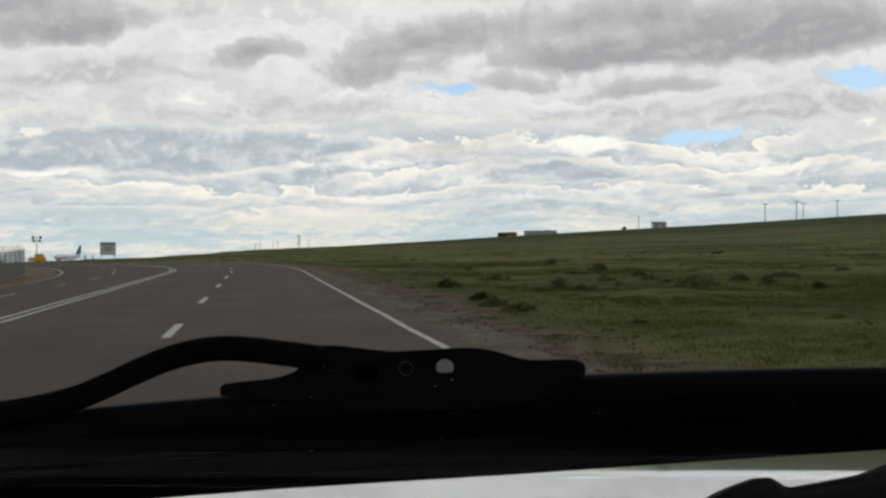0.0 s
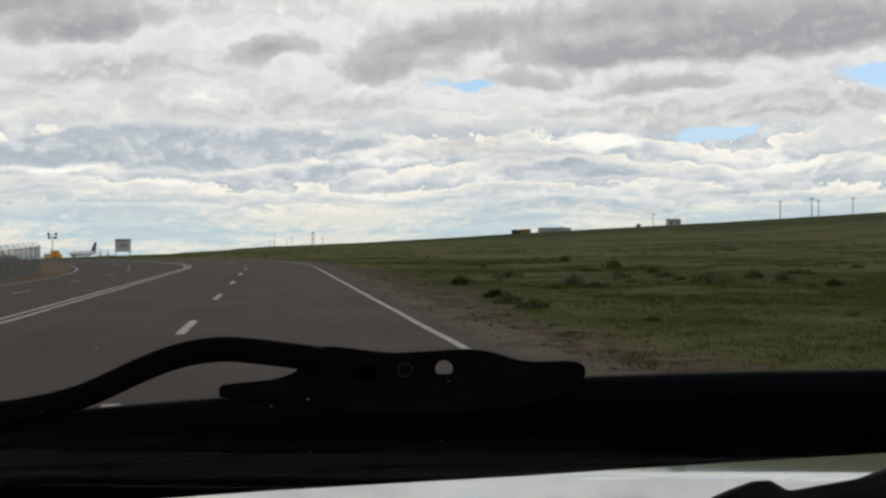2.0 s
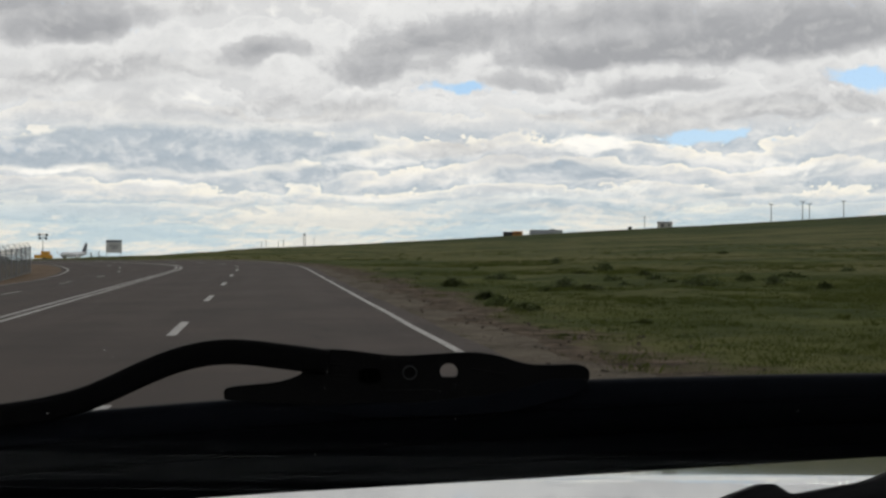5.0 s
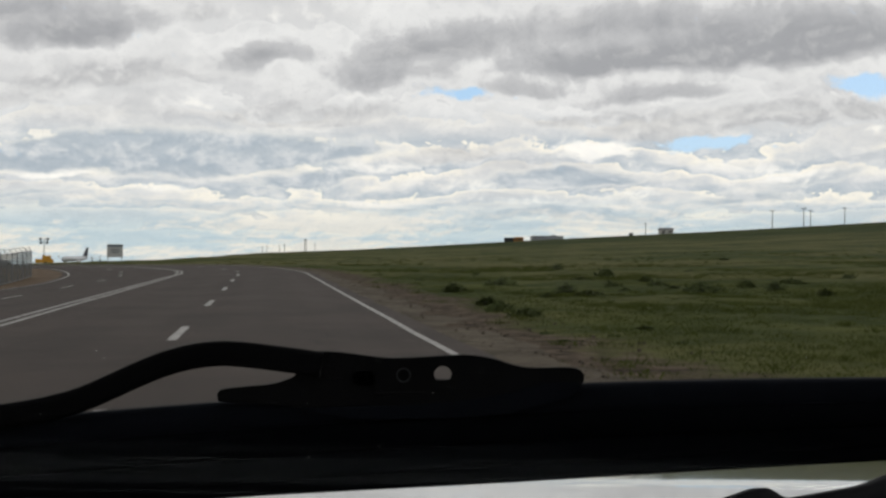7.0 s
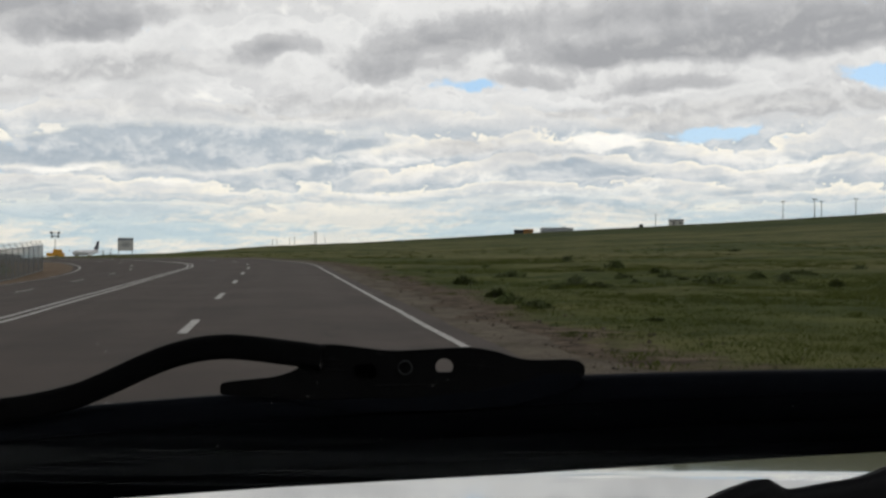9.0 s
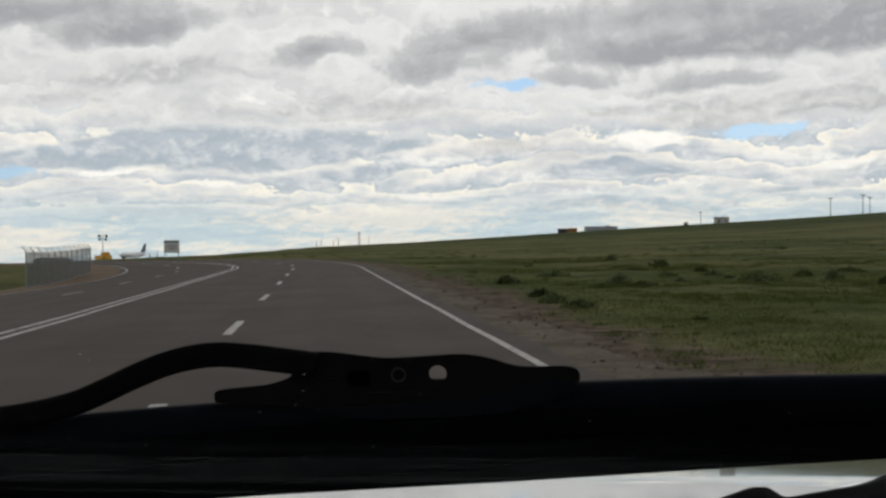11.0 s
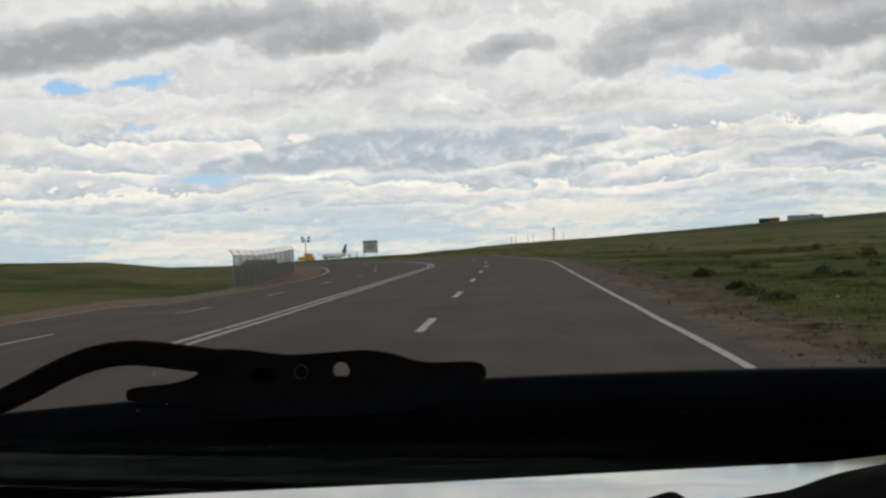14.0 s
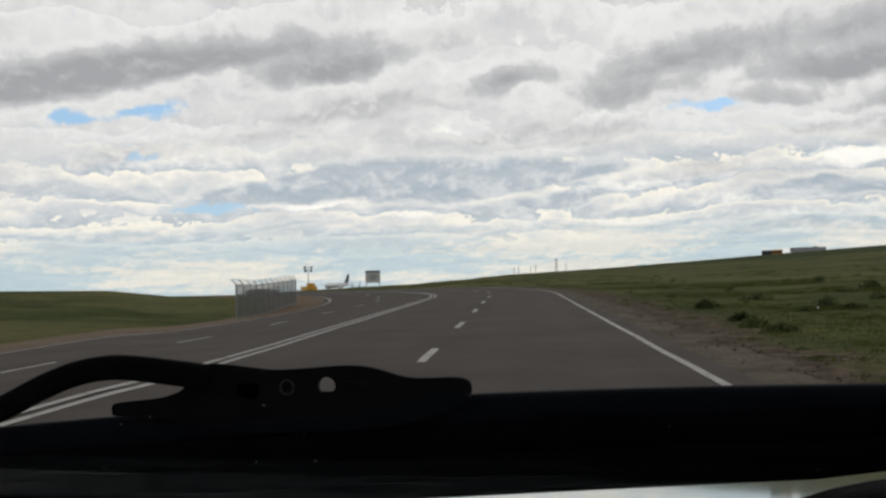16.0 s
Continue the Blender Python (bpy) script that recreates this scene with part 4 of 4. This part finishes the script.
def build_wiper():
    ob = thing("windscreen_wiper", Matrix.Translation(HUB), "black wiper with bent arm, drilled bracket and dirty rubber blade", "wiper")
    outline = soft_line([(-245, 36), (-205, 37), (-175, 35), (-135, 30), (-95, 26), (-55, 27), (-5, 30), (35, 32), (65, 30), (95, 24), (120, 16), (145, 11), (175, 10), (215, 11), (235, 9), (245, 2), (246, -11), (240, -17)], 4)
    outline += soft_line([(225, -18), (175, -18), (145, -26), (105, -38), (65, -47), (5, -52), (-65, -55), (-145, -53), (-225, -58), (-285, -54), (-325, -52), (-385, -48), (-393, -46)], 3)
    outline += soft_line([(-394, -36), (-387, -30), (-355, -26), (-305, -21), (-275, -13), (-258, -4), (-250, 12)], 3)
    outline = [plan(q[0], q[1]) for q in outline]
    holes = ((0, 0, 17.5 * K, 16.5 * K, 11.5 * K), (-297 * K, -50.5 * K, 12 * K, 3.2 * K, K), (-8 * K, -49.5 * K, 7 * K, 1.6 * K, K))
    part("bracket", slab(outline, 0.0022, holes, 0.0004), M_ARM, ob, "drilled black steel bracket")
    ring = lambda r, y: [(-69 * K + r * K * math.cos(i / 20 * math.tau), y, -2 * K + r * K * math.sin(i / 20 * math.tau)) for i in range(20)]
    rv = sweep([ring(13.5, -0.0012), ring(13, -0.0022), ring(10.5, -0.0022), ring(9.5, 0.0002)], False)
    part("rivet", rv, M_RIVET, ob, "worn hollow steel rivet", True)
    # flat plate in near-black: the slot's shade is its colour, nothing is hollowed
    part("slot_shade", slab([plan(*p) for p in ((-158, 0), (-150, 5), (-128, 6), (-121, 1), (-119, -14), (-126, -19), (-150, -19), (-158, -13))], 0.0006), M_SLOT_SHADE, ob, "stamped slot, its shade painted as a near-black plate").location = (0, -0.0019, 0)
    for u0, v0, u1, v1 in ((-238, 16, -196, 12), (-208, -6, -176, -8), (40, 5, 100, -4), (-120, -34, -20, -32)):
        part("pressed_rib", rod((u0 * K, -0.0014, v0 * K), (u1 * K, -0.0014, v1 * K), 2.6 * K, 1.8 * K, 8), M_ARM, ob, "worn pressed rib")
    # the arm, a flattened bar with rounded edges
    line = soft_line([(-1250, -118), (-1000, -104), (-860, -88), (-785, -78), (-735, -71), (-685, -61), (-635, -47), (-585, -26), (-535, -3), (-485, 17), (-435, 30), (-385, 35), (-335, 32), (-285, 26), (-245, 21), (-212, 16)], 6)
    line = [Vector((p[0], p[1])) for p in line]
    rings = []
    for i, p in enumerate(line):
        t = (line[min(i + 1, len(line) - 1)] - line[max(i - 1, 0)]).normalized()
        nrm = Vector((-t.y, t.x))
        w, d = 22.0, 13.0
        ring_ = []
        for k in range(12):
            a = (k + 0.5) / 12 * math.tau
            cx = math.copysign(abs(math.cos(a)) ** 0.5, math.cos(a)) * w
            cy = math.copysign(abs(math.sin(a)) ** 0.5, math.sin(a)) * d
            q = p + nrm * cx
            ring_.append((q.x * K, cy * K - 0.002, q.y * K))
        rings.append(ring_)
    part("arm", sweep(rings), M_BAR, ob, "bent black wiper arm with chipped paint", True)

    # the blade: a bowed run of ribs, one mesh each
    def crown(u):
        return -29.5 + 0.052 * u - 0.000028 * u * u

    def foot(u):
        return -202 + 0.068 * u - 0.000006 * u * u + 0.08 * max(0.0, u - 790)

    def bar(name, top, low, near, far, label="", bulge=8, mat=None):
        rows = []
        for i in range(41):
            u = -1300 + 2700 * i / 40
            a, b = crown(u), foot(u)
            zt, zb = a + (b - a) * top, a + (b - a) * low
            mid, half = (zt + zb) / 2, (zt - zb) / 2
            prof = ((far, 0.75), (far, 1.0), (near + bulge, 1.0), (near + 2, 0.72), (near, 0.3), (near, -0.4), (near + 3, -0.8), (near + bulge, -1.0), (far, -1.0), (far, -0.75))
            rows.append([(u * K, yy * K, (mid + half * k) * K) for yy, k in prof])
        part(name, sweep(rows), mat or M_RUBBER, ob, label, True)

    bar("spine", 0.0, 0.30, 2, 40, "black blade spine")
    bar("carrier", 0.27, 0.57, -3, 36, "", 8, M_RUBBER_SHADED)
    bar("rubber_strip", 0.53, 0.82, 4, 30, "black rubber wiping strip", 8, M_RUBBER_SHADED)
    bar("rubber_lip", 0.76, 1.0, 12, 26, "thin rubber wiping lip", 8, M_RUBBER_SHADED)
    # the saddle where the bracket clasps the blade
    part("clip", slab([plan(*p) for p in ((60, -44), (130, -30), (180, -14), (236, -14), (244, -24), (220, -40), (120, -66), (20, -74), (-160, -78), (-240, -62), (-60, -56))], 0.004, (), 0.0006), M_RUBBER, ob, "moulded blade clip").location = (0, 0.001, 0)


build_wiper()


def build_car():
    car = thing("car", pose(0, 0, 0, 0, 0, 0), "silver car with black cowl standing in its traffic lane", "car")
    turn = Matrix.Rotation(radians(2), 4, "Z")

    def put(name, bm, mat, label="", smooth=False, parent=None):
        bmesh.ops.transform(bm, matrix=turn, verts=bm.verts)
        return part(name, bm, mat, parent or car, label, smooth)

    mid, half = 0.05, 0.92
    # hood: nearly level at its rear edge, falling away to the nose
    bm = bmesh.new()
    cols, rows = 24, 80
    grid = []
    for i in range(rows + 1):
        t = i / rows
        y = 0.442 + 1.21 * t
        line = []
        for j in range(cols + 1):
            u = -1 + 2 * j / cols
            z = 1.292 - 0.053 * t - 0.046 * max(0.0, y - 0.56) - 0.2 * max(0.0, t - 0.33) ** 1.3 - 0.006 * u * u - 0.03 * abs(u) ** 20
            line.append(bm.verts.new((mid + u * half, y - 0.08 * u * u, z)))
        grid.append(line)
    for i in range(rows):
        for j in range(cols):
            bm.faces.new((grid[i][j], grid[i][j + 1], grid[i + 1][j + 1], grid[i + 1][j]))
    bmesh.ops.recalc_face_normals(bm, faces=bm.faces)
    bmesh.ops.solidify(bm, geom=bm.faces[:], thickness=0.012)
    put("hood", bm, M_SILVER, "glossy silver hood mirroring the sky", True)
    # black cowl edge rising to the side, with the washer jet on it
    rowsc, k = [], 0.41 / F
    for q in soft_line([(420, -275), (479, -238), (511, -222), (541, -211), (561, -204), (576, -203), (591, -211), (606, -219), (631, -220), (661, -215), (711, -206), (761, -196), (838, -168), (938, -147), (1100, -118), (1500, -84), (1900, -70)], 8):
        x, z = (q[0] + 9) * k, EYE - (218 - q[1]) * k
        rowsc.append([(x, 0.400, z - 0.05), (x, 0.404, z - 0.003), (x, 0.41, z), (x, 0.424, z - 0.003), (x, 0.428, z - 0.012), (x, 0.428, z - 0.05)])
    part("cowl", sweep(rowsc), M_TRIM, car, "black plastic cowl edge with a washer jet", True)
    # lower body, wings, nose
    side = ((-2.3, 0.45), (-2.4, 0.8), (-2.3, 1.1), (0.25, 1.16), (0.55, 1.2), (1.3, 1.14), (1.62, 0.98), (1.72, 0.75), (1.68, 0.4), (1.4, 0.3), (-1.9, 0.3))
    ring = lambda x, k: [(x, y * k, 0.72 + (z - 0.72) * k) for y, z in side]
    put("body", sweep([ring(mid - half, 0.97), ring(mid - half + 0.06, 1), ring(mid + half - 0.06, 1), ring(mid + half, 0.97)]), M_SILVER, "silver lower body")
    put("roof", box(1.4, 2.0, 0.06, mid, -1.35, 1.76, 0.02), M_SILVER, "silver roof")
    for s in (-1, 1):
        x = mid + s * 0.74
        put("pillar", rod((x, 0.42, 1.2), (mid + s * 0.68, -0.38, 1.78), 0.035), M_TRIM)
        put("pillar", rod((x, -1.1, 1.1), (mid + s * 0.68, -1.1, 1.78), 0.04), M_TRIM)
        put("pillar", rod((x, -2.2, 1.05), (mid + s * 0.68, -2.1, 1.78), 0.05), M_TRIM)
        for y in (1.05, -1.65):
            wheel = put("wheel", rod((mid + s * 0.66, y, 0.36), (mid + s * 0.88, y, 0.36), 0.34, n=28), M_TYRE)
            put("rim", rod((mid + s * 0.80, y, 0.36), (mid + s * 0.885, y, 0.36), 0.22, n=20), M_GALV, parent=wheel)
    # dashboard inside, below the line of sight
    put("dashboard", box(1.4, 0.3, 0.06, mid, 0.14, 1.15, 0.02), M_TRIM, "black dashboard")
    bm = bmesh.new()
    a = [(mid - 0.72, 0.476, 1.2834), (mid + 0.72, 0.476, 1.2834), (mid + 0.66, -0.37, 1.772), (mid - 0.66, -0.37, 1.772)]
    n = Vector((0, 0.5, 0.866)) * 0.004
    v = [bm.verts.new(p) for p in a] + [bm.verts.new(Vector(p) + n) for p in a]
    for f in ((0, 1, 2, 3), (4, 5, 6, 7), (0, 1, 5, 4), (1, 2, 6, 5), (2, 3, 7, 6), (3, 0, 4, 7)):
        bm.faces.new([v[i] for i in f])
    glass = put("windscreen", bm, M_GLASS, "clear windscreen glass")
    glass.visible_shadow = False
    # dust specks on the outside of the glass
    rng = random.Random(8)
    verts, faces = [], []
    for k in range(48):
        u, w = rng.uniform(-0.28, 0.28), rng.uniform(0.0, 0.15)
        c = Vector((u, 0.436, 1.3134)) + Vector((0, -0.845, 0.49)).normalized() * w + Vector((0, 0.5, 0.866)) * 0.0045
        r = rng.choice((0.00012, 0.00016, 0.00022))
        m = len(verts)
        ax, ay = Vector((1, 0, 0)), Vector((0, -0.866, 0.5))
        for i in range(6):
            verts.append(c + ax * r * math.cos(i * math.tau / 6) + ay * r * 1.8 * math.sin(i * math.tau / 6))
        faces.append(tuple(range(m, m + 6)))
    dust = new("dust", mesh_from("dust", [turn @ v for v in verts], faces, M_DUST))
    dust.parent = glass
    tagged(dust, "pale dust specks", kind="stuff")


build_car()
